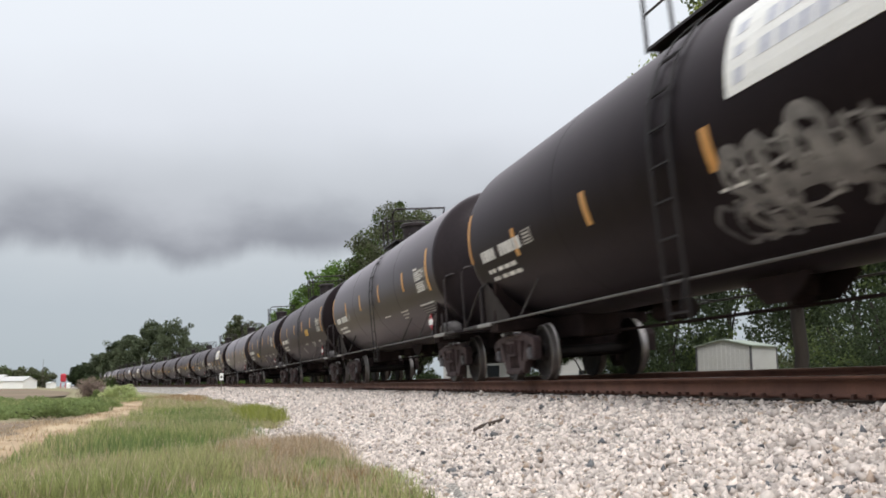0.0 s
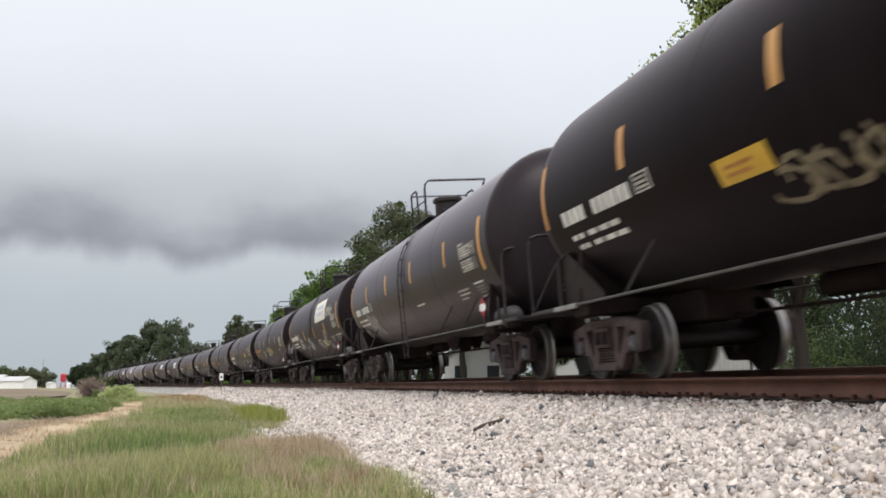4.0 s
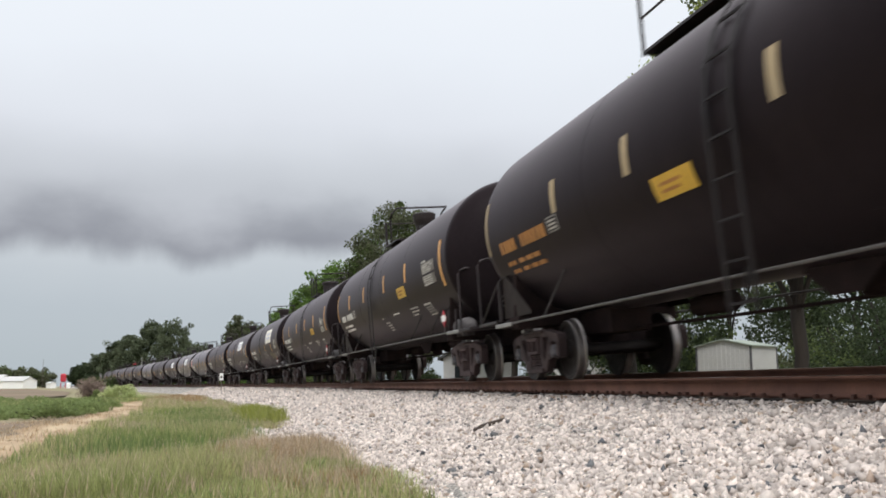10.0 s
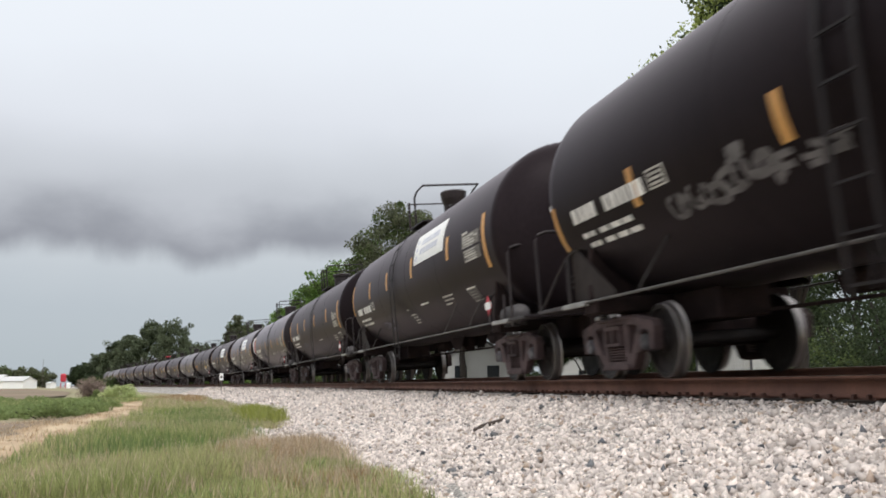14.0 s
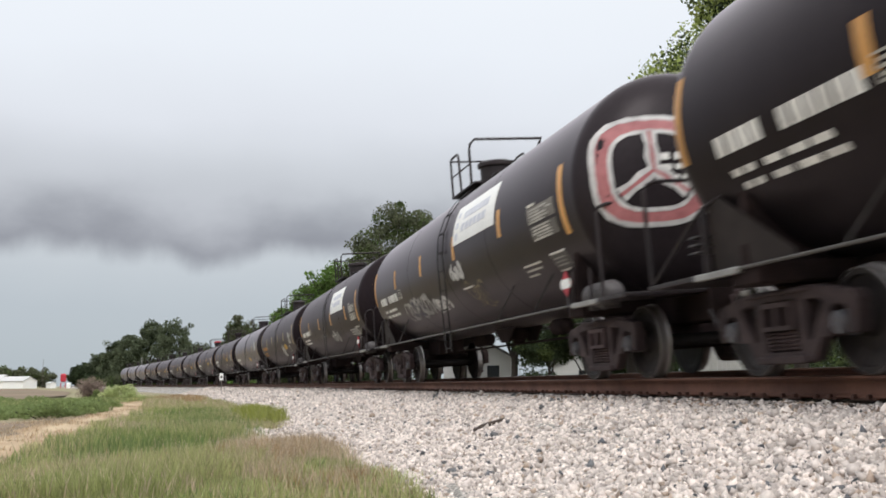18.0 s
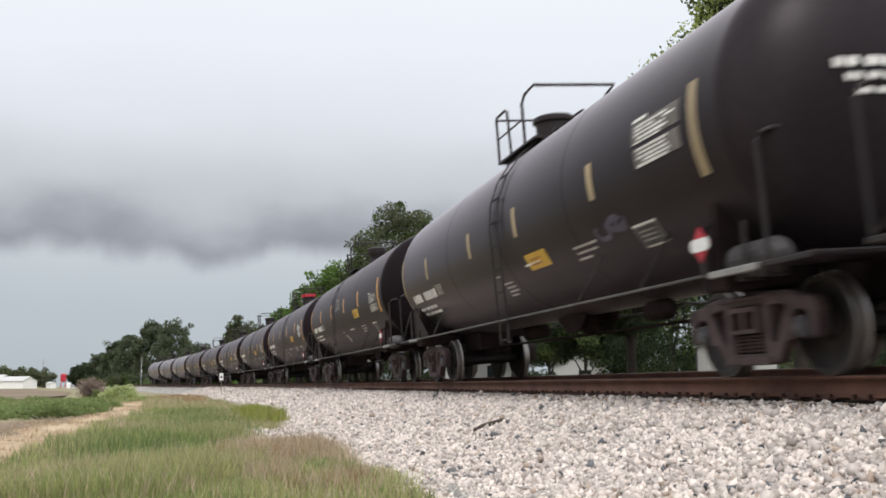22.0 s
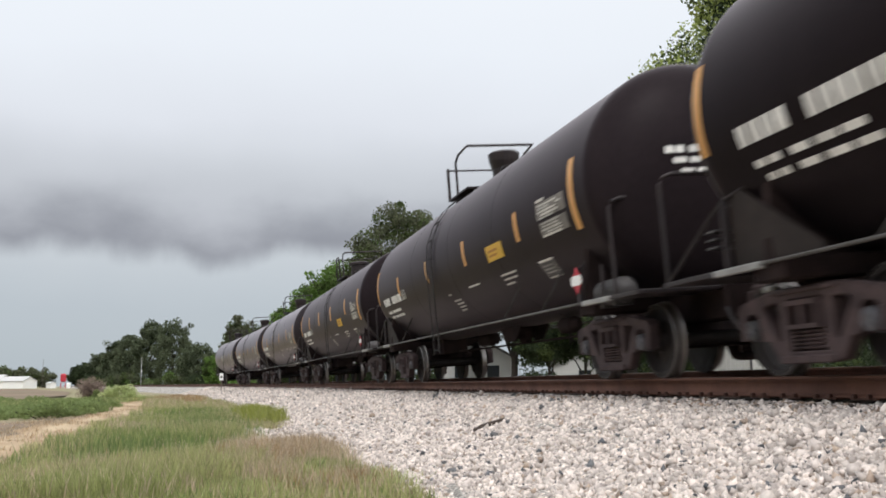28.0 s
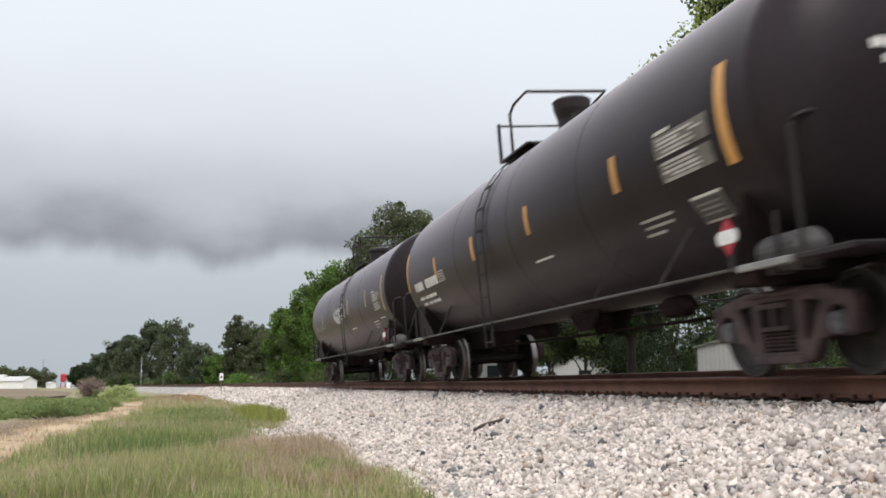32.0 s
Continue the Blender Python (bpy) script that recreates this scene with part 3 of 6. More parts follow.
def sideframe_mesh(side):
    """One casting: arched top chord, jaws over the bearings, diagonals down to the spring seat, three windows."""
    half = [(0.32, 0.125), (0.48, 0.15), (0.62, 0.34), (0.74, 0.34), (0.78, 0.57), (0.84, 0.61), (0.94, 0.61), (1.0, 0.57), (1.01, 0.36), (1.12, 0.36), (1.15, 0.64), (1.10, 0.715), (0.88, 0.75), (0.52, 0.81)]
    outer = half + [(-x, z) for x, z in half[::-1]]
    slot = [(0.41, 0.69), (0.41, 0.34), (0.46, 0.33), (0.67, 0.645), (0.64, 0.675)]
    holes = [slot, [(-x, z) for x, z in slot[::-1]], [(-0.27, 0.70), (0.27, 0.70), (0.27, 0.235), (-0.27, 0.235)]]
    pts, edges = [], []
    for loop in [outer] + holes:
        n = len(pts)
        pts += [Vector(q) for q in loop]
        edges += [(n + k, n + (k + 1) % len(loop)) for k in range(len(loop))]
    vs, es, tris, _, _, _ = delaunay_2d_cdt(pts, edges, [], 1, 1e-6)
    bm = bmesh.new()
    y0, y1 = sorted((side * 0.93, side * 1.07))
    near = [bm.verts.new((q.x, y0, q.y)) for q in vs]
    deep = [bm.verts.new((q.x, y1, q.y)) for q in vs]
    count = {}
    def in_hole(q):
        return any(all((b[0] - a[0]) * (q.y - a[1]) - (b[1] - a[1]) * (q.x - a[0]) < 0 for a, b in zip(h, h[1:] + h[:1])) for h in turned)
    turned = [h if sum(a[0] * b[1] - b[0] * a[1] for a, b in zip(h, h[1:] + h[:1])) < 0 else h[::-1] for h in holes]
    for t in tris:
        if in_hole(sum((vs[i] for i in t), Vector((0, 0))) / len(t)):
            continue
        bm.faces.new([near[i] for i in t])
        bm.faces.new([deep[i] for i in t[::-1]])
        for k in range(len(t)):
            e = (t[k], t[(k + 1) % len(t)])
            count[tuple(sorted(e))] = count.get(tuple(sorted(e)), []) + [e]
    rim = [v[0] for v in count.values() if len(v) == 1]
    for i, j in rim:
        bm.faces.new((near[j], near[i], deep[i], deep[j]))
    # raised flange round the casting's outer face and the wide spring seat
    yo = y0 if side < 0 else y1
    bmesh.ops.recalc_face_normals(bm, faces=bm.faces[:])
    sharp = [e for e in bm.edges if len(e.link_faces) == 2 and e.calc_face_angle() > 0.6]
    bmesh.ops.bevel(bm, geom=sharp, offset=0.012, segments=1, affect="EDGES")
    box(bm, -0.40, 0.40, yo - 0.04, yo + 0.04, 0.13, 0.20, 0.01)
    box(bm, -0.50, 0.50, yo - 0.03, yo + 0.03, 0.755, 0.795, 0.01)
    return mesh_of("sideframe", bm, M_TRUCK)


def spring_mesh():
    bm = bmesh.new()
    pts = []
    for k in range(34):
        a = k / 33 * 5.5 * 2 * math.pi
        pts.append((0.055 * math.cos(a), 0.055 * math.sin(a), 0.235 + 0.20 * k / 33))
    tube(bm, pts, 0.015, 4)
    return mesh_of("spring", bm, M_TRUCK, smooth=True)


def top_works(car, x0, side_end, h0, h1, drum, flared):
    """The short grated platform on the crown of the tank, its railings, the manway and the valve drum."""
    zp = 3.98
    for w in (-1, 1):
        ys = sorted((w * 0.42, w * 0.78))
        bm = bmesh.new()
        box(bm, x0, h1, ys[0], ys[1], zp, zp + 0.035)
        part("top_platform", bm, M_BLACK, car, "black grated walkway")
        for x in (x0 + 0.05, h1 - 0.05):
            part("platform_leg", box(bmesh.new(), x - 0.03, x + 0.03, w * 0.6 - 0.03, w * 0.6 + 0.03, 3.75, zp), M_BLACK, car)
        y = w * 0.75
        bm = bmesh.new()
        if flared:
            tube(bm, [(x0, y, zp), (x0, y, 4.72)], 0.034, 7)
        else:
            tube(bm, [(x0, y, zp), (x0, y, 4.82), (x0 + 0.06, y, 4.86), (side_end - 0.1, y, 4.86), (side_end, y, 4.8), (side_end + 0.06, y, zp)], 0.025, 7)
        part("side_railing", bm, M_BLACK, car)
    bm = tube(bmesh.new(), [(x0, -0.75, 4.68 if flared else 4.82), (x0, 0.75, 4.68 if flared else 4.82)], 0.022, 6)
    part("cross_rail", bm, M_BLACK, car)
    bm = bmesh.new()
    bend = h0 + (h1 - h0) * 0.3
    tube(bm, [(h0, -0.75, zp), (h0, -0.75, 4.72), (bend, -0.75, 4.83), (h1, -0.72, 4.88), (h1, 0.72, 4.88), (bend, 0.75, 4.83), (h0, 0.75, 4.72), (h0, 0.75, zp)], 0.028, 7)
    part("hoop_railing", bm, M_BLACK, car)
    if not flared:
        part("mid_rail", tube(bmesh.new(), [(h0, -0.75, 4.45), (x0, -0.75, 4.45)], 0.018, 6), M_BLACK, car)
    bm = bmesh.new()
    if flared:
        lathe(bm, [(3.95, 0.24), (4.32, 0.26), (4.48, 0.31), (4.64, 0.33), (4.68, 0.27)], "z", 20, (drum, 0, 0))
    else:
        lathe(bm, [(3.95, 0.33), (4.48, 0.33), (4.50, 0.38), (4.58, 0.38), (4.61, 0.33), (4.64, 0.1)], "z", 24, (drum, 0, 0))
    part("valve_drum", bm, M_BLACK, car, "round black valve housing")
    bm = bmesh.new()
    lathe(bm, [(3.9, 0.30), (4.14, 0.30), (4.16, 0.34), (4.2, 0.34), (4.24, 0.1)], "z", 20, (drum + 0.85, 0, 0))
    part("manway", bm, M_BLACK, car, "bolted manway lid")
    bm = lathe(bmesh.new(), [(3.95, 0.06), (4.2, 0.06), (4.22, 0.1), (4.3, 0.1), (4.36, 0.04)], "z", 10, (drum - 0.55, 0.1, 0))
    part("relief_valve", bm, M_BLACK, car)


def build_car(style, lx, pz):
    car = new("tank_car")
    tank = part("tank", tank_mesh(M_TANK), None, car, "gloss black cylindrical tank with road grime")
    for x in (-3.1, 0.35, 3.4):      # weld seams between the shell rings
        bm = bmesh.new()
        lathe(bm, [(x - 0.018, TANK_R - 0.01), (x - 0.008, TANK_R + 0.0025), (x + 0.008, TANK_R + 0.0025), (x + 0.018, TANK_R - 0.01)], "x", 72, (0, 0, TANK_Z))
        part("weld_seam", bm, M_TANK, car)
    for side in (-1, 1):      # walkway pipe and running gear down both flanks
        bm = bmesh.new()
        tube(bm, [(-7.55, side * 1.40, pz), (7.55, side * 1.40, pz)], 0.018, 8)
        part("side_handrail", bm, M_PIPE, car, "thin worn grey steel pipe")
        for x in (-7.3, 7.3):
            bm = bmesh.new()
            box(bm, x - 0.42, x + 0.42, side * 1.40 - 0.045, side * 1.40 + 0.045, pz - 0.045, pz + 0.02, 0.01)
            part("sill_step_edge", bm, M_BARE, car, "scuffed bright steel edge")
        for x in (-4.2, -1.4, 1.4, 4.2):
            bm = bmesh.new()
            y, z = on_tank(-52)
            tube(bm, [(x, side * 1.40, pz), (x + 0.22, -side * y * -1, z)], 0.018, 5)
            part("handrail_bracket", bm, M_BLACK, car)
        for x in (-7.5, 7.5):
            d = 1 if x > 0 else -1
            bm = tube(bmesh.new(), [(x, side * 1.39, 1.02), (x, side * 1.38, 1.70 if d < 0 else 1.46)], 0.038 if d < 0 else 0.024, 7)
            part("grab_post", bm, M_BLACK, car)
            if d < 0:
                bm = tube(bmesh.new(), [(x + 0.3, side * 1.30, 1.78), (x, side * 1.38, 1.70), (x - 0.3, side * 1.38, 1.57), (-8.84, side * 1.36, 1.05)], 0.02, 6)
                part("platform_brace", bm, M_BLACK, car)
                bm = bmesh.new()
                box(bm, -7.50, -7.36, side * 1.02 - 0.05, side * 1.02 + 0.05, 0.80, 0.86, 0.015)
                part("side_bearing", bm, M_BARE, car, "worn bright side bearing")
    for d in (-1, 1):
        bm = bmesh.new()          # stub sill, bolster, saddle
        xs = sorted((d * 5.4, d * 8.62))
        box(bm, xs[0], xs[1], -0.33, 0.33, 0.66, 1.06, 0.02)
        part("stub_sill", bm, M_UNDER, car)
        bm = bmesh.new()
        xs = sorted((d * 6.62, d * 7.10))
        box(bm, xs[0], xs[1], -1.38, 1.38, 0.86, 1.06, 0.02)
        for w in (-1, 1):
            ys = sorted((w * 0.3, w * 1.36))
            q = [bm.verts.new(c) for c in ((d * 6.80, w * 0.3, 1.05), (d * 6.80, w * 1.36, 1.05), (d * 6.80, w * 1.30, 1.75), (d * 6.80, w * 0.3, 1.45),
                                            (d * 6.92, w * 0.3, 1.05), (d * 6.92, w * 1.36, 1.05), (d * 6.92, w * 1.30, 1.75), (d * 6.92, w * 0.3, 1.45))]
            for f in ((0, 1, 2, 3), (4, 7, 6, 5), (0, 4, 5, 1), (1, 5, 6, 2), (2, 6, 7, 3), (3, 7, 4, 0)):
                bm.faces.new([q[i] for i in f])
        bmesh.ops.recalc_face_normals(bm, faces=bm.faces[:])
        part("body_bolster", bm, M_UNDER, car)
        bm = bmesh.new()          # end platform
        xs = sorted((d * 7.75, 8.55 if d > 0 else -8.86))
        box(bm, xs[0], xs[1], -1.42, 1.42, 1.0, 1.05, 0.008)
        for k in range(5):
            x = d * (7.85 + 0.15 * k)
            box(bm, x - 0.03, x + 0.03, -1.4, 1.4, 1.05, 1.06)
        part("end_platform", bm, M_BLACK, car)
        bm = bmesh.new()          # hooped railing across the end
        x = 7.86 if d > 0 else -8.82
        tube(bm, [(x, -1.38, 1.04), (x, -1.38, 2.12), (x, -1.33, 2.20), (x, -1.22, 2.24), (x, 1.22, 2.24), (x, 1.33, 2.20), (x, 1.38, 2.12), (x, 1.38, 1.04)], 0.024, 7)
        part("end_railing", bm, M_BLACK, car)
        bm = bmesh.new()          # coupler
        xs = sorted((d * 8.6, d * 8.92))
        box(bm, xs[0], xs[1], -0.09, 0.09, 0.79, 0.95, 0.02)
        xs = sorted((d * 8.86, d * 9.12))
        box(bm, xs[0], xs[1], -0.19, 0.13, 0.74, 1.02, 0.05)
        part("coupler", bm, M_TRUCK, car)
        bm = bmesh.new()          # air hose
        tube(bm, [(d * 8.6, -0.35, 0.78), (d * 8.75, -0.36, 0.6), (d * 8.92, -0.3, 0.42), (d * 9.05, -0.2, 0.45)], 0.025, 6)
        part("air_hose", bm, M_BLACK, car)
    bm = bmesh.new()              # reservoir on the leading platform
    lathe(bm, [(6.98, 0.04), (7.0, 0.12), (7.07, 0.165), (7.70, 0.165), (7.77, 0.12), (7.80, 0.04)], "x", 18, (0, -1.18, 1.12))
    for x in (7.2, 7.6):
        box(bm, x - 0.04, x + 0.04, -1.3, -1.06, 0.93, 1.1)
    part("air_reservoir", bm, M_DRUM, car, "dull grey air reservoir")
    bm = bmesh.new()              # brake wheel at the trailing end
    ring = [(-8.12, 0.62 + 0.26 * math.cos(a * math.pi / 8), 1.85 + 0.26 * math.sin(a * math.pi / 8)) for a in range(17)]
    tube(bm, ring, 0.018, 5)
    for a in range(3):
        tube(bm, [(-8.12, 0.62, 1.85), (-8.12, 0.62 + 0.26 * math.cos(a * 2.094), 1.85 + 0.26 * math.sin(a * 2.094))], 0.012, 5)
    tube(bm, [(-8.12, 0.62, 1.85), (-8.0, 0.62, 1.85)], 0.05, 8)
    part("brake_wheel", bm, M_BLACK, car)
    bm = bmesh.new()
    box(bm, -8.0, -7.8, 0.4, 0.85, 1.55, 2.0, 0.02)
    part("brake_housing", bm, M_UNDER, car)
    # underneath: outlet valve, brake cylinder, reservoir, rods
    bm = bmesh.new()
    lathe(bm, [(0.70, 0.08), (0.73, 0.13), (0.78, 0.13), (0.80, 0.18), (0.98, 0.22), (1.06, 0.30)], "z", 16, (0.2, 0, 0))
    prism(bm, [(-0.45, 1.0), (-0.05, 0.74), (0.45, 0.74), (0.85, 1.0), (0.80, 1.03), (-0.40, 1.03)], -0.30, -0.27)
    prism(bm, [(-0.45, 1.0), (-0.05, 0.74), (0.45, 0.74), (0.85, 1.0), (0.80, 1.03), (-0.40, 1.03)], 0.27, 0.30)
    part("outlet_valve", bm, M_UNDER, car)
    bm = bmesh.new()
    lathe(bm, [(3.2, 0.05), (3.22, 0.14), (3.7, 0.14), (3.74, 0.10), (3.9, 0.05)], "x", 16, (0, -0.30, 0.88))
    part("brake_cylinder", bm, M_UNDER, car)
    bm = bmesh.new()
    lathe(bm, [(-3.9, 0.05), (-3.86, 0.14), (-2.9, 0.14), (-2.86, 0.05)], "x", 16, (0, 0.3, 0.90))
    part("air_reservoir", bm, M_UNDER, car)
    for side in (-1, 1):          # braces that run from the pipe up under the shell
        for x in (-5.3, 3.3, 5.2):
            y, z = on_tank(-38, 0.012)
            part("shell_brace", tube(bmesh.new(), [(x, side * 1.40, pz), (x + 0.5, -side * y, z)], 0.016, 5), M_DRUM, car)
    for y, z in ((0.10, 0.72),):
        bm = bmesh.new()
        tube(bm, [(-6.3, y, z), (-3.0, y, z - 0.02), (3.0, y, z - 0.02), (6.3, y, z)], 0.022, 6)
        part("brake_rod", bm, M_UNDER, car)
    # ladders up both flanks, close against the shell
    for side in (-1, 1):
        foot = part("ladder", tube(bmesh.new(), [(lx + 0.23, side * 1.50, 0.66), (lx + 0.23, side * 1.44, 1.02)], 0.02, 6), M_LADDER, car, "dull black steel side ladder with rungs")
        path = [(side * 1.52, 0.62), (side * 1.555, 1.6), (side * 1.575, 2.5)] + [(-side * on_tank(p, 0.055)[0], on_tank(p, 0.055)[1]) for p in (15, 30, 45, 58)]
        for x in (lx, lx + 0.46):
            bm = bmesh.new()
            rows = [[bm.verts.new((x + dx, y + dy, z)) for dx, dy in ((-0.035, -0.007), (0.035, -0.007), (0.035, 0.007), (-0.035, 0.007))] for y, z in path]
            for a, b in zip(rows, rows[1:]):
                for k in range(4):
                    bm.faces.new((a[k], a[(k + 1) % 4], b[(k + 1) % 4], b[k]))
            bm.faces.new(rows[0][::-1])
            bm.faces.new(rows[-1])
            part("ladder_rail", bm, M_LADDER, foot)
        for k in range(9):
            z = 0.70 + k / 8 * 3.05
            y = float(np.interp(z, [c[1] for c in path], [c[0] for c in path]))
            bm = bmesh.new()
            box(bm, lx, lx + 0.46, y - 0.012, y + 0.012, z - 0.012, z + 0.012)
            part("rung", bm, M_LADDER, foot)
    for side in (-1, 1):          # gusset plates between the sill's end and the shell
        bm = prism(bmesh.new(), [(-7.46, 1.06), (-7.46, 1.70), (-7.36, 1.76), (-7.20, 1.74), (-6.05, 1.10), (-6.05, 1.06)], side * 1.335 - 0.008, side * 1.335 + 0.008)
        part("saddle_gusset", bm, M_GUSSET, car, "rust-browned triangular gusset plate")
    for k in range(3):            # grated crossover steps by the brake wheel
        bm = box(bmesh.new(), -8.52, -8.30, -1.05, -0.35, 1.34 + 0.085 * k, 1.365 + 0.085 * k, 0.004)
        part("crossover_step", bm, M_DRUM, car, "dusty grey grated step")
    top_works(car, *style)
    # trucks
    wheel, frames, coil = wheel_mesh(), {w: sideframe_mesh(w) for w in (-1, 1)}, spring_mesh()
    bm = bmesh.new()
    lathe(bm, [(-0.94, 0.075), (-0.8, 0.085), (0.8, 0.085), (0.94, 0.075)], "y", 12)
    axle = mesh_of("wheelset", bm, M_WHEEL, smooth=False)
    bm = bmesh.new()
    lathe(bm, [(-0.09, 0.05), (-0.085, 0.095), (0.02, 0.115), (0.09, 0.115), (0.10, 0.08)], "y", 16)
    for k in range(3):
        a = k * 2.094
        box(bm, 0.06 * math.cos(a) - 0.018, 0.06 * math.cos(a) + 0.018, -0.105, -0.08, 0.06 * math.sin(a) - 0.018, 0.06 * math.sin(a) + 0.018)
    cap = mesh_of("bearing_cap", bm, M_CAP)
    for d in (-1, 1):
        bm = bmesh.new()
        prism(bm, [(-0.25, 0.435), (-0.25, 0.66), (-0.18, 0.69), (0.18, 0.69), (0.25, 0.66), (0.25, 0.435)], -1.0, 1.0)
        for w in (-1, 1):      # open pockets in the bolster's ends
            ys = sorted((w * 1.0, w * 1.12))
            for x0, x1, z0, z1 in ((-0.25, 0.25, 0.435, 0.475), (-0.25, 0.25, 0.645, 0.69), (-0.25, -0.21, 0.475, 0.645), (0.21, 0.25, 0.475, 0.645), (-0.03, 0.03, 0.475, 0.645)):
                box(bm, x0, x1, ys[0], ys[1], z0, z1)
        box(bm, -0.22, 0.22, -0.5, 0.5, 0.65, 0.86)
        truck = part("truck", bm, M_TRUCK, car, "rusty cast steel four-wheeled truck")
        truck.location = (d * BOGIE, 0, 0)
        for w in (-1, 1):
            part("sideframe", frames[w], None, truck)
            for x in (-0.17, 0.0, 0.17):
                part("spring", coil, None, truck).location = (x, w * 1.02, 0)
        for x in (-0.62, 0.62):
            bm = bmesh.new()
            prism(bm, [(x - 0.05, 0.34), (x + 0.05, 0.34), (x + 0.05, 0.44), (x - 0.05, 0.44)], -0.72, 0.72)
            part("brake_beam", bm, M_UNDER, truck)
        for a in (-0.889, 0.889):
            ws = part("wheelset", axle, None, car, "steel axle with two worn wheels")
            ws.location = (d * BOGIE + a, 0, 0.457)
            for w in (-1, 1):
                wh = part("wheel", wheel, None, ws)
                wh.matrix_basis = pose(0, w * 0.775, 0, 0, 0, 0 if w < 0 else 180)
                cp = part("bearing_cap", cap, None, ws)
                cp.matrix_basis = pose(0, w * 1.0, 0, 0, 0, 0 if w < 0 else 180)
    return car


# place along the track (m) at which the rear car's middle stands at t seconds
REAR_END, SPEED = 33.14, 14.53
SLIP = [(0.0, 0.1), (3.0, 0.0), (6.0, -0.45), (9.0, -0.42), (10.0, -0.55), (13.0, 0.0), (19.0, 0.0), (20.0, -0.1), (23.0, 0.1), (28.0, 0.1), (30.0, 0.0), (32.0, 0.0)]


def rear_at(t):
    return REAR_END + SPEED * (32.0 - t) + float(np.interp(t, [a for a, _ in SLIP], [b for _, b in SLIP]))


def car_pose(s):
    """The pose of a car whose middle stands at s, carried on its two trucks."""
    a, b = (Vector(beside(q, 0.0, 0.0)) for q in (s - BOGIE, s + BOGIE))
    u = (a - b).normalized()                       # towards the leading end
    n = Vector((0, 0, 1)).cross(u).normalized()    # east
    up = u.cross(n)
    c = radians(CANT)
    n, up = n * math.cos(c) + up * math.sin(c), up * math.cos(c) - n * math.sin(c)
    mid = (a + b) / 2
    return Matrix(((u.x, n.x, up.x, mid.x), (u.y, n.y, up.y, mid.y), (u.z, n.z, up.z, mid.z), (0, 0, 0, 1)))


# kinds of top works along the train, from the rear car on
STYLES = {"A": (-1.30, -0.65, 0.22, 0.55, -0.45, False), "B": (-2.0, -1.45, -1.30, -0.42, -0.22, True), "C": (-2.55, -0.92, -0.04, 0.55, -0.55, False), "D": (-1.58, -0.92, -0.08, 0.50, -0.58, False)}
LADDER = {"A": 0.13, "B": -1.30, "C": 0.22, "D": 0.13}      # where the side ladder stands
ORDER = "ABBABAAABDCAAAABBABCBCAAAAAAA"
CARS = len(ORDER)
train, firsts = [], {}
for i, kind in enumerate(ORDER):
    if kind in firsts:
        c = copy_thing(firsts[kind], Matrix())
    else:
        c = firsts[kind] = build_car(STYLES[kind], LADDER[kind], 0.96 if kind == "C" else 1.03)
    c.matrix_basis = car_pose(rear_at(0.0) - PITCH * i)
    tagged(c, "black railway tank car with orange side stripes on the track", "tank car", "tank cars of the train")
    train.append(c)
# cars whose paint has gone dull with road dust
dusty = tank_mesh(M_TANKDUST)
for i in (0, 1, 2, 9, 12, 13, 23, 26):
    for o in train[i].children:
        if o.name.startswith("tank"):
            o.data = dusty
            o["label"] = "faded black tank dulled by road dust"


# ---------------------------------------------------------------- plants
def rot_mats(rng, n):
    q = rng.normal(size=(n, 4))
    q /= np.linalg.norm(q, axis=1, keepdims=True)
    w, x, y, z = q.T
    return np.stack([1 - 2 * (y * y + z * z), 2 * (x * y - z * w), 2 * (x * z + y * w), 2 * (x * y + z * w), 1 - 2 * (x * x + z * z), 2 * (y * z - x * w),
                     2 * (x * z - y * w), 2 * (y * z + x * w), 1 - 2 * (x * x + y * y)], 1).reshape(-1, 3, 3)


def leaf_cloud(name, centres, radii, per, size, mats, weights, rng, flat=0.8):
    """Leaves, each a bent pair of triangles, gathered in clumps round centres."""
    c = np.repeat(centres, per, 0)
    r = np.repeat(radii, per)[:, None]
    n = len(c)
    d = rng.normal(size=(n, 3))
    d /= np.linalg.norm(d, axis=1, keepdims=True)
    d[:, 2] *= flat
    at = c + d * r * (rng.uniform(0.15, 1.0, (n, 1)) ** 0.5)
    s = size * rng.uniform(0.6, 1.5, (n, 1))
    base = np.array([(-0.5, 0, 0), (0, -0.28, 0.06), (0.5, 0, 0), (0, 0.28, 0.06)])
    v = np.einsum("nij,kj->nki", rot_mats(rng, n), base) * s[:, None] + at[:, None]
    f = np.arange(4 * n).reshape(n, 4)
    which = np.repeat(rng.choice(len(mats), len(centres), p=weights), per)
    return from_np(name, v.reshape(-1, 3), f, mats, which)


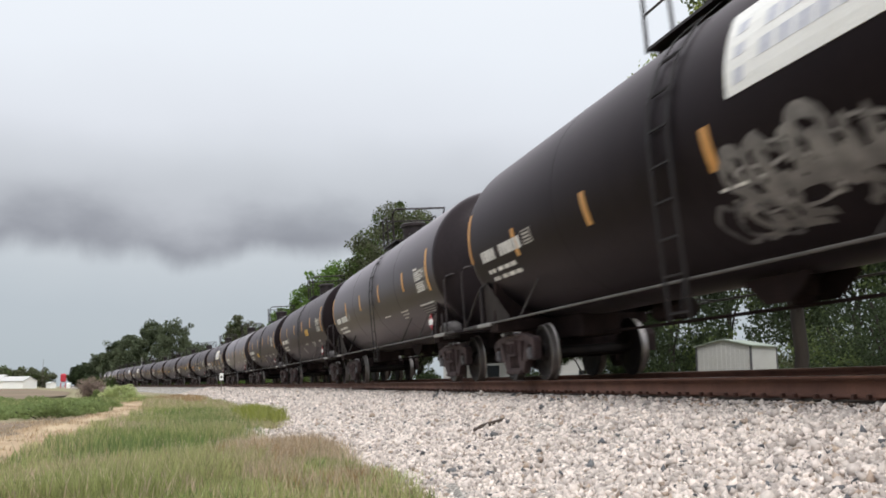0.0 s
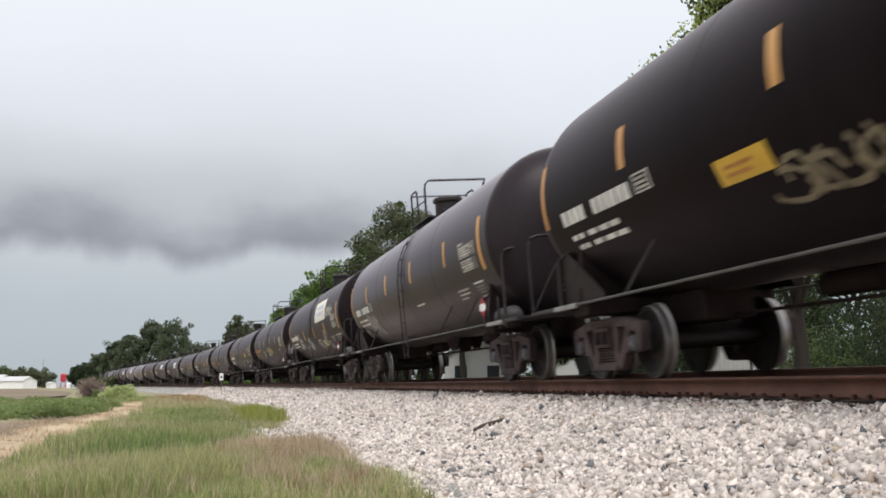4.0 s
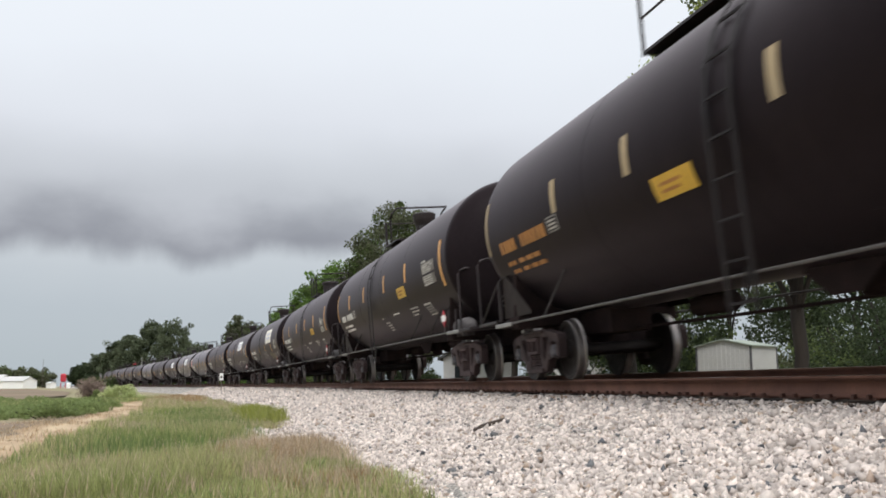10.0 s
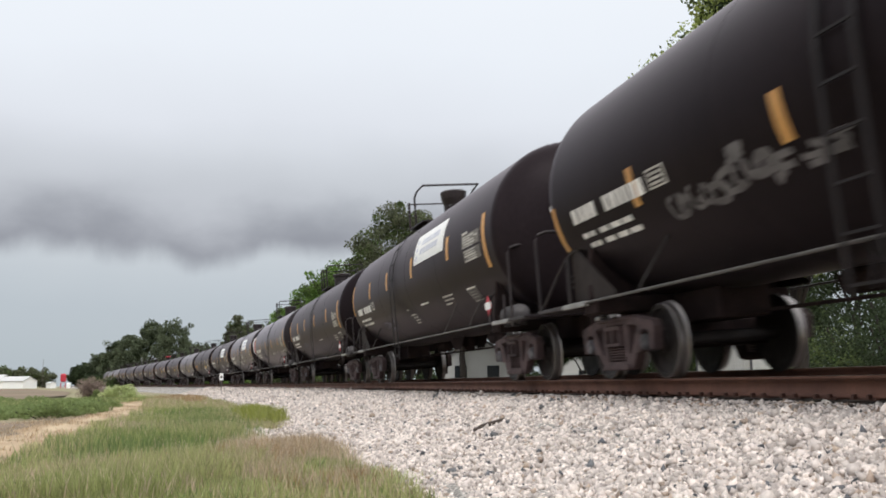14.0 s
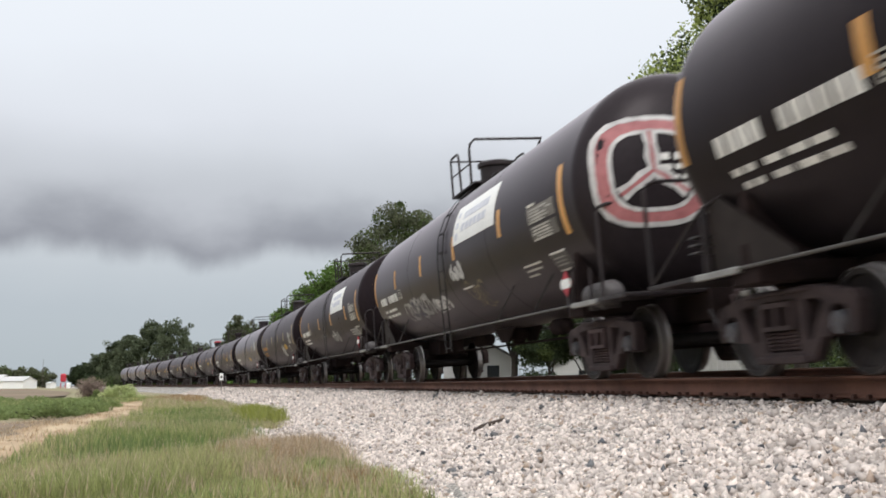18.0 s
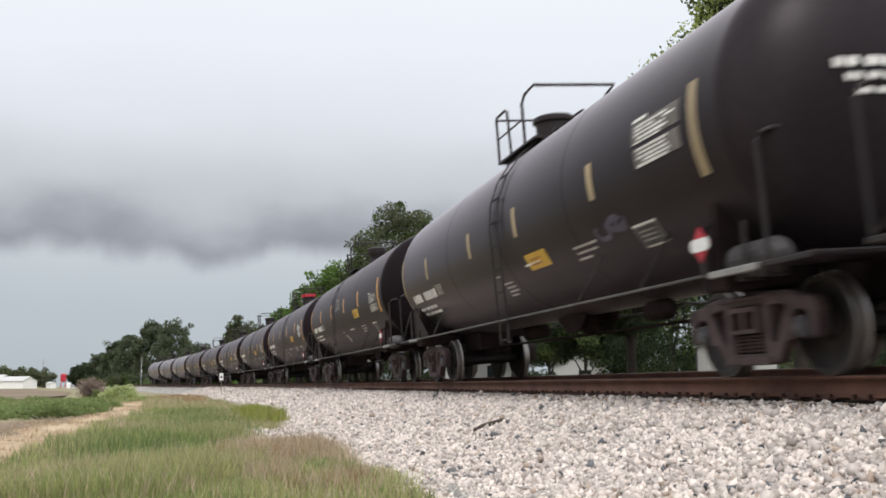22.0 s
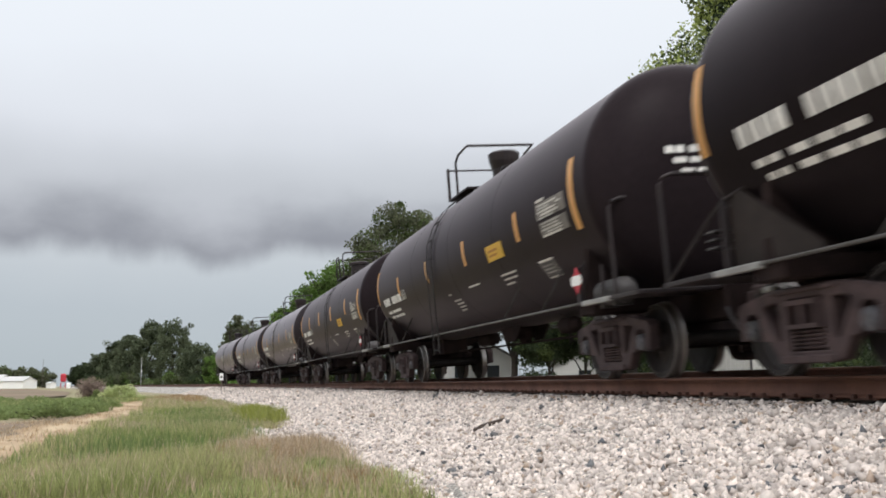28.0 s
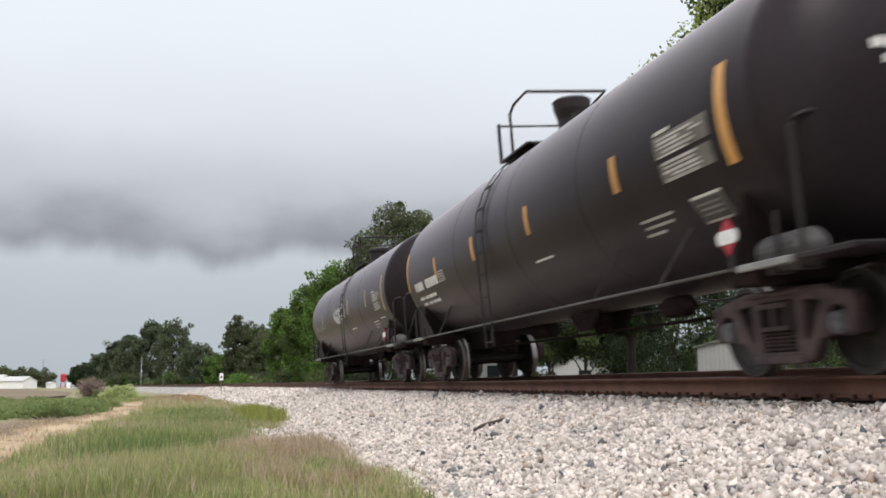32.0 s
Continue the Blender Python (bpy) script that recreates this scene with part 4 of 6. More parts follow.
def tree(label, x, y, height, spread, clear, seed, mats, weights, clumps=70, per=110, leaf=0.3, trunk=0.35, lean=(0, 0), base=GROUND - 0.1, fork=0.5, limbs=9, tight=1.0):
    """A trunk that tapers and forks into limbs, and a crown of leaf clumps at the limbs' ends and along them."""
    rng = np.random.default_rng(seed)
    t = new("tree")
    t.location = (x, y, base)
    bm = bmesh.new()
    top = height * fork
    spine = [Vector((lean[0] * k / 6 + rng.normal(0, 0.06), lean[1] * k / 6 + rng.normal(0, 0.06), top * k / 6)) for k in range(7)]
    spine[0] = Vector((0, 0, 0))

    def limb(pts, r0, r1, seg=8):
        rings = []
        for i, q in enumerate(pts):
            d = (pts[min(i + 1, len(pts) - 1)] - pts[max(i - 1, 0)]).normalized()
            u = d.cross(Vector((0.3, 0.9, 0.1))).normalized()
            w = d.cross(u)
            r = r0 + (r1 - r0) * i / (len(pts) - 1)
            rings.append([bm.verts.new(q + (u * math.cos(k * 2 * math.pi / seg) + w * math.sin(k * 2 * math.pi / seg)) * r * rng.uniform(0.88, 1.12)) for k in range(seg)])
        for a, b in zip(rings, rings[1:]):
            for k in range(seg):
                bm.faces.new((a[k], a[(k + 1) % seg], b[(k + 1) % seg], b[k]))
        bm.faces.new(rings[-1])

    limb([spine[0] - Vector((0, 0, 0.2))] + spine[1:], trunk, trunk * 0.55, 10)
    ends = []
    for k in range(limbs):
        a = 2 * math.pi * (k + rng.uniform(-0.3, 0.3)) / limbs
        start = spine[int(rng.integers(3, 7))]
        reach = spread * rng.uniform(0.55, 0.85)
        rise = (height - start.z) * rng.uniform(0.25, 0.85)
        pts = [start + Vector((math.cos(a) * reach * f, math.sin(a) * reach * f, rise * f ** 0.8 + rng.normal(0, 0.1))) for f in (0, 0.25, 0.5, 0.75, 1.0)]
        limb(pts, trunk * 0.36, trunk * 0.07, 6)
        ends += pts[2:]
    part("trunk", bm, M_BARK, t, smooth=True)
    cs = [np.array(e) for e in ends]
    cz = (height + clear) / 2
    while len(cs) < clumps:
        d = rng.normal(size=3)
        d /= np.linalg.norm(d)
        f = rng.uniform(0.45, 1.0) ** 0.6
        q = np.array([d[0] * spread * f, d[1] * spread * f, cz + d[2] * (height - clear) / 2 * f])
        q[:2] *= 1.0 - 0.35 * max(0, (q[2] - cz) / (height - cz))
        q[:2] += np.array(lean)
        cs.append(q)
    cs = np.array(cs)
    cs[:, 2] = np.clip(cs[:, 2], clear, height - 0.05 * height)
    rad = spread * rng.uniform(0.18, 0.36, len(cs)) * tight
    part("crown", leaf_cloud("crown", cs, rad, per, leaf, mats, weights, rng), None, t)
    tagged(t, label, "tree")
    return t


def bush(label, x, y, height, width, seed, mats, weights, clumps=26, per=90, leaf=0.16, base=GROUND - 0.05, depth=None, kind="bush", rise=0.0):
    rng = np.random.default_rng(seed)
    b = new("bush" if kind == "bush" else kind)
    b.location = (x, y, base)
    cs = np.stack([rng.uniform(-1, 1, clumps) * width / 2, rng.uniform(-1, 1, clumps) * (depth or width) / 2, rng.uniform(0.1, 0.8, clumps) * height], 1)
    cs[:, 2] *= 1 - 0.45 * (np.abs(cs[:, 0]) / (width / 2)) ** 2
    part("foliage", leaf_cloud("foliage", cs, np.maximum(0.25, height * rng.uniform(0.16, 0.32, clumps)), per, leaf, mats, weights, rng), None, b)
    bm = bmesh.new()
    for k in range(6):
        q = cs[k]
        tube(bm, [(q[0] * 0.3, q[1] * 0.3, -0.1), (q[0] * 0.6, q[1] * 0.6, q[2] * 0.5), (q[0], q[1], q[2])], 0.02 + 0.006 * height, 5)
    part("stems", bm, M_BARK, b)
    tagged(b, label, "bush")
    return b


def at(px_az, dist):
    """A place at an azimuth (degrees east of the lens's north) and a distance from the lens."""
    return math.sin(radians(px_az)) * dist, math.cos(radians(px_az)) * dist


# lit and shaded leaf colours mixed by clump; the brightness is painted
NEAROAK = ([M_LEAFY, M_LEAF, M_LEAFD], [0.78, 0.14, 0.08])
OAK = ([M_LEAF, M_LEAFG, M_LEAFL], [0.5, 0.3, 0.2])
GREY = ([M_LEAFG, M_LEAF], [0.75, 0.25])
BRIGHT = ([M_LEAFL, M_LEAF], [0.75, 0.25])
# DARK and SHADE: mostly the leaf with canopy shade in its colour
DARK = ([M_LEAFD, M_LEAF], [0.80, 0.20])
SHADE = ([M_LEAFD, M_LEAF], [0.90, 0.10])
FAROAK = ([M_LEAFF, M_LEAFD], [0.86, 0.14])

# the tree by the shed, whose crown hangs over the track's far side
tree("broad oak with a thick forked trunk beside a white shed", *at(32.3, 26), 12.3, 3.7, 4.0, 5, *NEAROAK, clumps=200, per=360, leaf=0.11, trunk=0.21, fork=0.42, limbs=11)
tree("leafy young oak behind the track", *at(23.2, 33), 7.2, 1.6, 2.2, 6, *DARK, clumps=60, per=330, leaf=0.115, trunk=0.2)
# the rising mass of trees behind the train
TREES = [  # azimuth, distance, height, spread, seed, leaves, label
    (9.7, 77, 16.6, 3.2, 21, GREY, "tall grey-green oak standing over the hedge trees"),
    (11.0, 80, 15.8, 2.6, 22, GREY, "tall oak with pale grey-green leaves"),
    (8.0, 82, 14.2, 2.8, 23, OAK, "full oak in the row behind the track"),
    (6.2, 88, 12.2, 3.2, 24, BRIGHT, "bright green maple in the row behind the track"),
    (4.7, 97, 11.0, 2.8, 25, BRIGHT, "bright green maple in the row behind the track"),
    (3.4, 108, 10.2, 2.6, 26, BRIGHT, "bright green maple in the row behind the track"),
    (13.5, 72, 12.5, 3.4, 27, OAK, "full oak in the row behind the track"),
    (16.5, 66, 10.0, 3.2, 28, OAK, "full oak in the row behind the track"),
    (2.2, 135, 8.6, 2.8, 29, GREY, "thin grey-green tree far down the line"),
    (0.55, 150, 11.6, 2.4, 30, GREY, "slim tree with an open crown far down the line"),
    (1.7, 160, 10.8, 2.8, 31, GREY, "grey-green tree far down the line"),
    (-0.4, 165, 6.2, 2.6, 32, BRIGHT, "low bright green tree by the line"),
    (0.3, 155, 6.4, 2.4, 42, BRIGHT, "low bright green tree by the line"),
    (-1.6, 210, 9.8, 4.4, 33, FAROAK, "dark broad tree far down the line"),
    (-3.0, 245, 17.2, 4.8, 34, FAROAK, "large dark oak far down the line"),
    (-4.2, 255, 17.6, 4.6, 35, FAROAK, "large dark oak far down the line"),
    (-5.3, 275, 14.6, 4.6, 36, FAROAK, "large dark oak far down the line"),
    (-6.0, 300, 14.2, 4.4, 37, FAROAK, "dark tree in the far wood"),
    (-6.7, 330, 11.4, 5.0, 38, FAROAK, "dark tree in the far wood"),
    (-7.2, 375, 9.6, 5.5, 39, DARK, "dark tree in the far wood"),
    (-7.7, 420, 9.2, 5.5, 40, DARK, "dark tree in the far wood"),
]
for az, dist, high, wide, seed, kinds, label in TREES:
    tree(label, *at(az, dist), high, wide, 0.6 + 0.02 * high if dist > 85 else (5.0 if az > 12 else 1.6), seed, *kinds, clumps=190, per=105 if dist < 115 else 65, leaf=0.12 + dist * 0.0013, trunk=0.28, limbs=8, tight=0.9)
# the wood behind the shed, canopy shade coloured into its leaves
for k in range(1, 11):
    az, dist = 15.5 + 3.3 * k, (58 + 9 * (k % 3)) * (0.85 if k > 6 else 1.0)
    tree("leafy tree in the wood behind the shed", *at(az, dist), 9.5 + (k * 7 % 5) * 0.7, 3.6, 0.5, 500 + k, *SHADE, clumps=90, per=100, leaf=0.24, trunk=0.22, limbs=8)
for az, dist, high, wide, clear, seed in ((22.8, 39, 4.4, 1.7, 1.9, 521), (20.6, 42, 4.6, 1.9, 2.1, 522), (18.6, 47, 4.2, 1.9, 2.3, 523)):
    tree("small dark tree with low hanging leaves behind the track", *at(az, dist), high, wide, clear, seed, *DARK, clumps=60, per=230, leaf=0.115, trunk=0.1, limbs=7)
# undergrowth behind the track; DARK and SHADE leaves carry shade in their colour
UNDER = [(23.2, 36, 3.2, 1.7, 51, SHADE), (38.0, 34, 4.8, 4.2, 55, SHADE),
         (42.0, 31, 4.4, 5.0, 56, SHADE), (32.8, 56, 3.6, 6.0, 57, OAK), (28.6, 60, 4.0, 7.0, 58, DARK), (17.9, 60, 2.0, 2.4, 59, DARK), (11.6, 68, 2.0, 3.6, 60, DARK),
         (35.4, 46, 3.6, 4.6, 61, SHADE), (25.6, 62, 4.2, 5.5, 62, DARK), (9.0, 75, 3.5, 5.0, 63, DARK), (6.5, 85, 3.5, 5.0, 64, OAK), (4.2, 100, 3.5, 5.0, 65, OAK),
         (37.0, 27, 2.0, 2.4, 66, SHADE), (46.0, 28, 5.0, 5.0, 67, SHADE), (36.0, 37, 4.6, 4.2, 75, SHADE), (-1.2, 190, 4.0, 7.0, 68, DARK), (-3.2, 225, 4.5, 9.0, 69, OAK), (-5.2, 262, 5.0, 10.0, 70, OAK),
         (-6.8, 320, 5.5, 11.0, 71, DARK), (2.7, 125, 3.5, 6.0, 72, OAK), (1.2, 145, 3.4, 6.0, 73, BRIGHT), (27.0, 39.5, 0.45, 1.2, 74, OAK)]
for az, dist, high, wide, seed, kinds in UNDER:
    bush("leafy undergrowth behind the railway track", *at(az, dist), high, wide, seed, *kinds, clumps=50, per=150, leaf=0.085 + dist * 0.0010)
# the field side
bush("bright lime-green weed mound beside the line", *at(-5.6, 73), 1.15, 2.7, 80, [M_LIME], [1.0], clumps=40, per=140, leaf=0.11)
bush("brown leafless-looking scrub bush at the field's edge", *at(-7.25, 96), 2.5, 1.5, 81, [M_SCRUB, M_WEED], [0.88, 0.12], clumps=40, per=170, leaf=0.10)
bush("low dark weeds beside the scrub bush", *at(-6.5, 90), 0.8, 2.2, 82, [M_WEED, M_SCRUB], [0.7, 0.3], clumps=30, per=100, leaf=0.14)
rw = random.Random(5)
for k in range(26):
    az, dist = rw.uniform(-15, -7.0), rw.uniform(33, 62)
    bush("low broad-leaved green weeds at the field's edge", *at(az, dist), rw.uniform(0.2, 0.5), rw.uniform(1.8, 3.6), 200 + k, [M_WEED], [1.0], clumps=24, per=80, leaf=0.09)
# distant trees at the end of the field, grey leaves standing in for haze
for k in range(16):
    az = -15.0 + k * 0.36 + rw.uniform(-0.12, 0.12)
    dist = rw.uniform(620, 700)
    tree("distant tree at the end of the field", *at(az, dist), rw.uniform(9, 14) * (1.35 if k == 5 else 1.0), rw.uniform(5, 8), 0.5, 300 + k, *GREY, clumps=40, per=40, leaf=1.3, trunk=0.4, limbs=6)


def grass(name, count, region, high, width, mats, weights, seed):
    """Single bent blades over a stretch of ground."""
    rng = np.random.default_rng(seed)
    x, y = region(rng, count)
    count = len(x)
    z = lift(x, y)
    h = high * rng.uniform(0.45, 1.25, count)
    a = rng.uniform(0, 2 * np.pi, count)
    bend = rng.uniform(0.1, 0.5, count) * h
    w = width * rng.uniform(0.7, 1.4, count)
    side = np.stack([np.cos(a), np.sin(a), 0 * a], 1) * w[:, None]
    root = np.stack([x, y, z - 0.02], 1)
    b = a + rng.uniform(0, 6.28, count)
    off = np.stack([np.cos(b), np.sin(b), 0 * b], 1)
    mid = root + off * (bend * 0.35)[:, None] + np.array([0, 0, 1.0]) * (h * 0.6)[:, None]
    tip = root + off * bend[:, None] + np.array([0, 0, 1.0]) * h[:, None]
    v = np.stack([root - side, root + side, mid + side * 0.7, mid - side * 0.7, tip], 1)
    i = 5 * np.arange(count)[:, None]
    quads = np.concatenate([i + np.array([0, 1, 2]), i + np.array([0, 2, 3]), i + np.array([3, 2, 4])], 0)
    pick = rng.choice(len(mats), count, p=weights)
    return from_np(name, v.reshape(-1, 3), quads, mats, np.concatenate([pick] * 3))


def verge(l0, l1, y0, y1, power=1.0, ragged=0.5, gap=True, patch_by=None):
    """Places between two distances from the track, with a ragged edge, a bare gravel strip and patches."""
    def pick(rng, n):
        m = 3 * n
        s = y0 + (y1 - y0) * rng.uniform(0, 1, m) ** power
        lat = rng.uniform(l0, l1, m)
        edge = l1 - ragged * (0.5 + 0.5 * np.sin(s * 0.9) * np.cos(s * 0.37 + 1.0))
        ok = (lat < edge) & (lat > l0 + ragged * (0.4 + 0.4 * np.sin(s * 1.3 + 2.0) * np.cos(s * 0.5)))
        if gap:
            ok &= ~((s > 16.6) & (s < 22.6 + 0.8 * np.sin(lat * 3)) & (lat > -5.5 - 0.25 * np.sin(s * 4)))
        if patch_by is not None:
            f, lo = patch_by
            ok &= np.sin(s * f + 1.3 * np.sin(lat * f * 1.7)) * np.cos(lat * f * 1.3 + 0.8) > lo
        s, lat = s[ok][:n], lat[ok][:n]
        px, py, th = line(s)
        return px + lat * np.cos(th), py + lat * np.sin(th)
    return pick


def grass_thing(label, *args):
    g = new("grass", grass("grass", *args))
    tagged(g, label, "grass", kind="stuff")


grass_thing("green ankle-high grass beside the ballast", 52000, verge(-9.0, -4.3, 6.0, 30, 1.4), 0.17, 0.0055, [M_GRASS, M_DRYGRASS, M_GRASSD], [0.66, 0.22, 0.12], 401)
grass_thing("thin grass round the foot of the ballast", 16000, verge(-9.0, -4.3, -14, 6.5, 1.0, gap=False), 0.17, 0.008, [M_GRASS, M_DRYGRASS], [0.8, 0.2], 410)
grass_thing("taller clumps of green grass", 22000, verge(-8.2, -5.0, 9.0, 34, 1.2, patch_by=(0.8, 0.25)), 0.30, 0.006, [M_GRASS, M_DRYGRASS], [0.9, 0.1], 407)
grass_thing("green and dry grass along the lane", 36000, verge(-8.6, -4.3, 22, 80, 1.3), 0.24, 0.010, [M_GRASS, M_DRYGRASS], [0.6, 0.4], 402)
grass_thing("brown seeding grass at the ballast's foot", 3800, verge(-6.0, -4.4, 9.5, 15.5, 1.0, 0.3, patch_by=(0.7, -0.3)), 0.30, 0.004, [M_DRYGRASS, M_GRASS], [0.85, 0.15], 403)
grass_thing("pale bleached grass in scattered patches", 12000, verge(-8.4, -4.6, 9, 34, 1.2, 0.3, patch_by=(1.1, 0.3)), 0.22, 0.006, [M_DRYGRASS, M_GRASS], [0.7, 0.3], 409)
grass_thing("dry and green grass far along the verge", 9000, verge(-8.6, -4.6, 38, 80, 1.0, 0.3, patch_by=(0.3, 0.1)), 0.32, 0.014, [M_DRYGRASS, M_GRASS], [0.5, 0.5], 408)
grass_thing("short grass beyond the lane", 22000, verge(-24, -12.2, 12, 70, 1.2, gap=False), 0.22, 0.012, [M_GRASS, M_DRYGRASS], [0.75, 0.25], 404)
grass_thing("thin dry stubble on the lane", 15000, verge(-11.2, -8.5, 12, 75, 1.2, gap=False, patch_by=(0.9, -0.35)), 0.10, 0.008, [M_DRYGRASS, M_RUSTGRASS], [0.8, 0.2], 405)
grass_thing("weeds and grass on the far side of the track", 22000, verge(4.6, 22, 12, 110, 1.2, gap=False), 0.4, 0.016, [M_GRASS, M_DRYGRASS], [0.85, 0.15], 406)


def spots(*fields):
    """Ragged clumps of plants: x, y, spread in x and y."""
    def pick(rng, n):
        each = n // len(fields)
        xs = [q[0] + q[2] * np.clip(rng.normal(0, 0.6, each), -1.3, 1.3) for q in fields]
        ys = [q[1] + q[3] * np.clip(rng.normal(0, 0.6, each), -1.3, 1.3) for q in fields]
        return np.concatenate(xs), np.concatenate(ys)
    return pick


grass_thing("tuft of olive-green grass leaning over the gravel", 6000, spots((0.95, 26.8, 0.45, 1.8), (0.75, 29.5, 0.4, 1.5)), 0.40, 0.008, [M_OLIVE, M_GRASS], [0.8, 0.2], 420)
grass_thing("dark green tall grass clumps in the verge", 7000, spots((-0.5, 21, 0.9, 5.0), (-1.3, 30, 0.9, 6.0), (-1.2, 15.5, 1.0, 2.5), (-0.4, 26, 0.7, 6.0)), 0.34, 0.007, [M_GRASSD, M_GRASS], [0.75, 0.25], 421)
grass_thing("rusty seeding grass at the lane's far end", 4500, spots((-3.1, 66, 0.9, 5.0), (-2.2, 58, 0.8, 4.0)), 0.42, 0.016, [M_RUSTGRASS, M_DRYGRASS], [0.7, 0.3], 422)
grass_thing("pale brown seed heads at the ballast's foot", 7000, spots((0.95, 14.4, 0.45, 1.0), (1.15, 13.6, 0.35, 0.8), (0.2, 12.2, 0.35, 0.8), (0.55, 12.6, 0.3, 0.8)), 0.34, 0.004, [M_DRYGRASS, M_RUSTGRASS], [0.7, 0.3], 423)
grass_thing("bright short grass by the ballast", 9000, spots((0.1, 9.6, 0.8, 0.7), (1.3, 10.0, 0.5, 0.9), (-1.6, 11.5, 0.8, 1.2), (1.1, 12.4, 0.3, 0.9)), 0.15, 0.006, [M_LIME, M_GRASS], [0.35, 0.65], 424)

grass_thing("soft green weeds round the lane's far end", 16000, spots((-9.0, 50, 1.6, 5.0), (-7.8, 60, 1.8, 7.0), (-6.0, 70, 1.5, 7.0), (-11.5, 47, 2.0, 5.0)), 0.30, 0.016, [M_WEED, M_GRASS], [0.6, 0.4], 427)
grass_thing("dead brown stalks lying among the grass", 1500, spots((0.95, 9.1, 0.45, 0.35), (1.2, 9.6, 0.3, 0.3), (-0.6, 12.5, 0.8, 1.0), (0.3, 10.6, 0.6, 0.8)), 0.22, 0.006, [M_DRYGRASS, M_RUSTGRASS], [0.7, 0.3], 425)
grass_thing("broad-leaved weeds scattered through the verge", 1400, verge(-8.4, -4.9, 8.4, 26, 1.2, 0.3, patch_by=(1.7, 0.35)), 0.20, 0.022, [M_WEED, M_LIME], [0.7, 0.3], 426)

# a strip of spilled gravel that breaks the verge
spill = stones("spilled_gravel", 17.2, 23.0, -6.2, -4.3, 2600, 0.05, *MIX, 15)
sp = new("spilled_gravel", spill)
sp.location.z = 0.12
tagged(sp, "pale gravel spilled into the grass verge", "gravel", kind="stuff")


# ---------------------------------------------------------------- buildings, posts
def shed():
    sx, sy = at(29.0, 41)
    t = new("garden_shed")
    t.matrix_basis = pose(sx, sy, GROUND - 0.05, 0, 0, -55)
    W2, D2, H, R = 1.14, 1.15, 2.42, 2.66        # half width, half depth, eaves, ridge
    for nm, y0, y1, x0, x1 in (("front_wall", -D2, -D2 + 0.05, -W2, W2), ("back_wall", D2 - 0.05, D2, -W2, W2)):
        bm = bmesh.new()
        prism(bm, [(x0, 0), (x1, 0), (x1, H), (0, R), (x0, H)], y0, y1)
        part(nm, bm, M_SIDING, t)
    for nm, x0, x1 in (("side_wall", W2 - 0.05, W2), ("side_wall", -W2, -W2 + 0.05)):
        bm = bmesh.new()
        box(bm, x0, x1, -D2 + 0.05, D2 - 0.05, 0, H)
        part(nm, bm, M_SIDING, t)
    for k in range(12):                         # ribs of the pressed metal sheet
        x = -W2 + 0.1 + k * (2 * W2 - 0.2) / 11
        bm = bmesh.new()
        box(bm, x - 0.02, x + 0.02, -D2 - 0.018, -D2, 0.03, H - 0.04 + (R - H) * (1 - abs(x) / W2) * 0.9)
        part("wall_rib", bm, M_SIDING, t)
    for d in (-1, 1):
        bm = bmesh.new()
        prism(bm, [(0, R + 0.05), (d * (W2 + 0.1), H + 0.02), (d * (W2 + 0.1), H - 0.02), (0, R)], -D2 - 0.1, D2 + 0.1)
        part("roof_panel", bm, M_ROOFM, t, "grey-green metal roof")
    bm = bmesh.new()
    box(bm, W2, W2 + 0.01, -D2 + 0.1, D2 - 0.1, 0.05, H - 0.1)
    part("side_cladding", bm, M_SIDING, t)
    for x, y in ((-W2, -D2), (W2, -D2), (W2, D2)):
        bm = box(bmesh.new(), x - 0.035, x + 0.035, y - 0.035, y + 0.035, 0.0, H - 0.02, 0.006)
        part("corner_trim", bm, M_CAP, t, "grey metal corner trim")
    tagged(t, "small white ribbed metal garden shed under the trees", "shed")


shed()


def house(label, az, dist, width, depth, eaves, ridge, turn, wall, windows):
    hx, hy = at(az, dist)
    t = new("house")
    t.matrix_basis = pose(hx, hy, GROUND - 0.1, 0, 0, turn)
    w, d = width / 2, depth / 2
    bm = bmesh.new()
    prism(bm, [(-w, 0), (w, 0), (w, eaves), (0, ridge), (-w, eaves)], -d, d)
    part("wall", bm, wall, t)
    for s in (-1, 1):
        bm = bmesh.new()
        prism(bm, [(0, ridge + 0.22), (s * (w + 0.4), eaves - 0.02), (s * (w + 0.4), eaves - 0.2), (0, ridge + 0.03)], -d - 0.3, d + 0.3)
        part("roof", bm, M_ROOFD if wall is not M_WHITE else M_SIDING, t)
    for x, z, ww, hh in windows:
        bm = bmesh.new()
        box(bm, x - ww / 2 - 0.07, x + ww / 2 + 0.07, -d - 0.05, -d - 0.004, z - 0.07, z + hh + 0.07)
        fr = part("window", bm, M_SIDING, t)
        bm = bmesh.new()
        box(bm, x - ww / 2, x + ww / 2, -d - 0.06, -d - 0.052, z, z + hh)
        part("pane", bm, M_GLASS, fr)
    tagged(t, label, "house")


house("white gabled house seen beneath the passing train", 14.6, 76, 5.0, 7.0, 3.0, 4.4, -20, M_SIDING, [(-1.2, 1.2, 0.9, 1.2), (1.2, 1.2, 0.9, 1.2)])
house("white low outbuilding behind the bushes", 20.3, 66, 3.0, 5.0, 2.3, 3.0, -25, M_SIDING, [(0.5, 1.0, 0.8, 0.9)])
house("long white metal farm building across the field", -12.6, 505, 13.0, 22.0, 3.6, 6.2, 68, M_WHITE, [])
house("low white farm shed across the field", -11.0, 480, 9.0, 14.0, 3.4, 5.2, 60, M_WHITE, [])
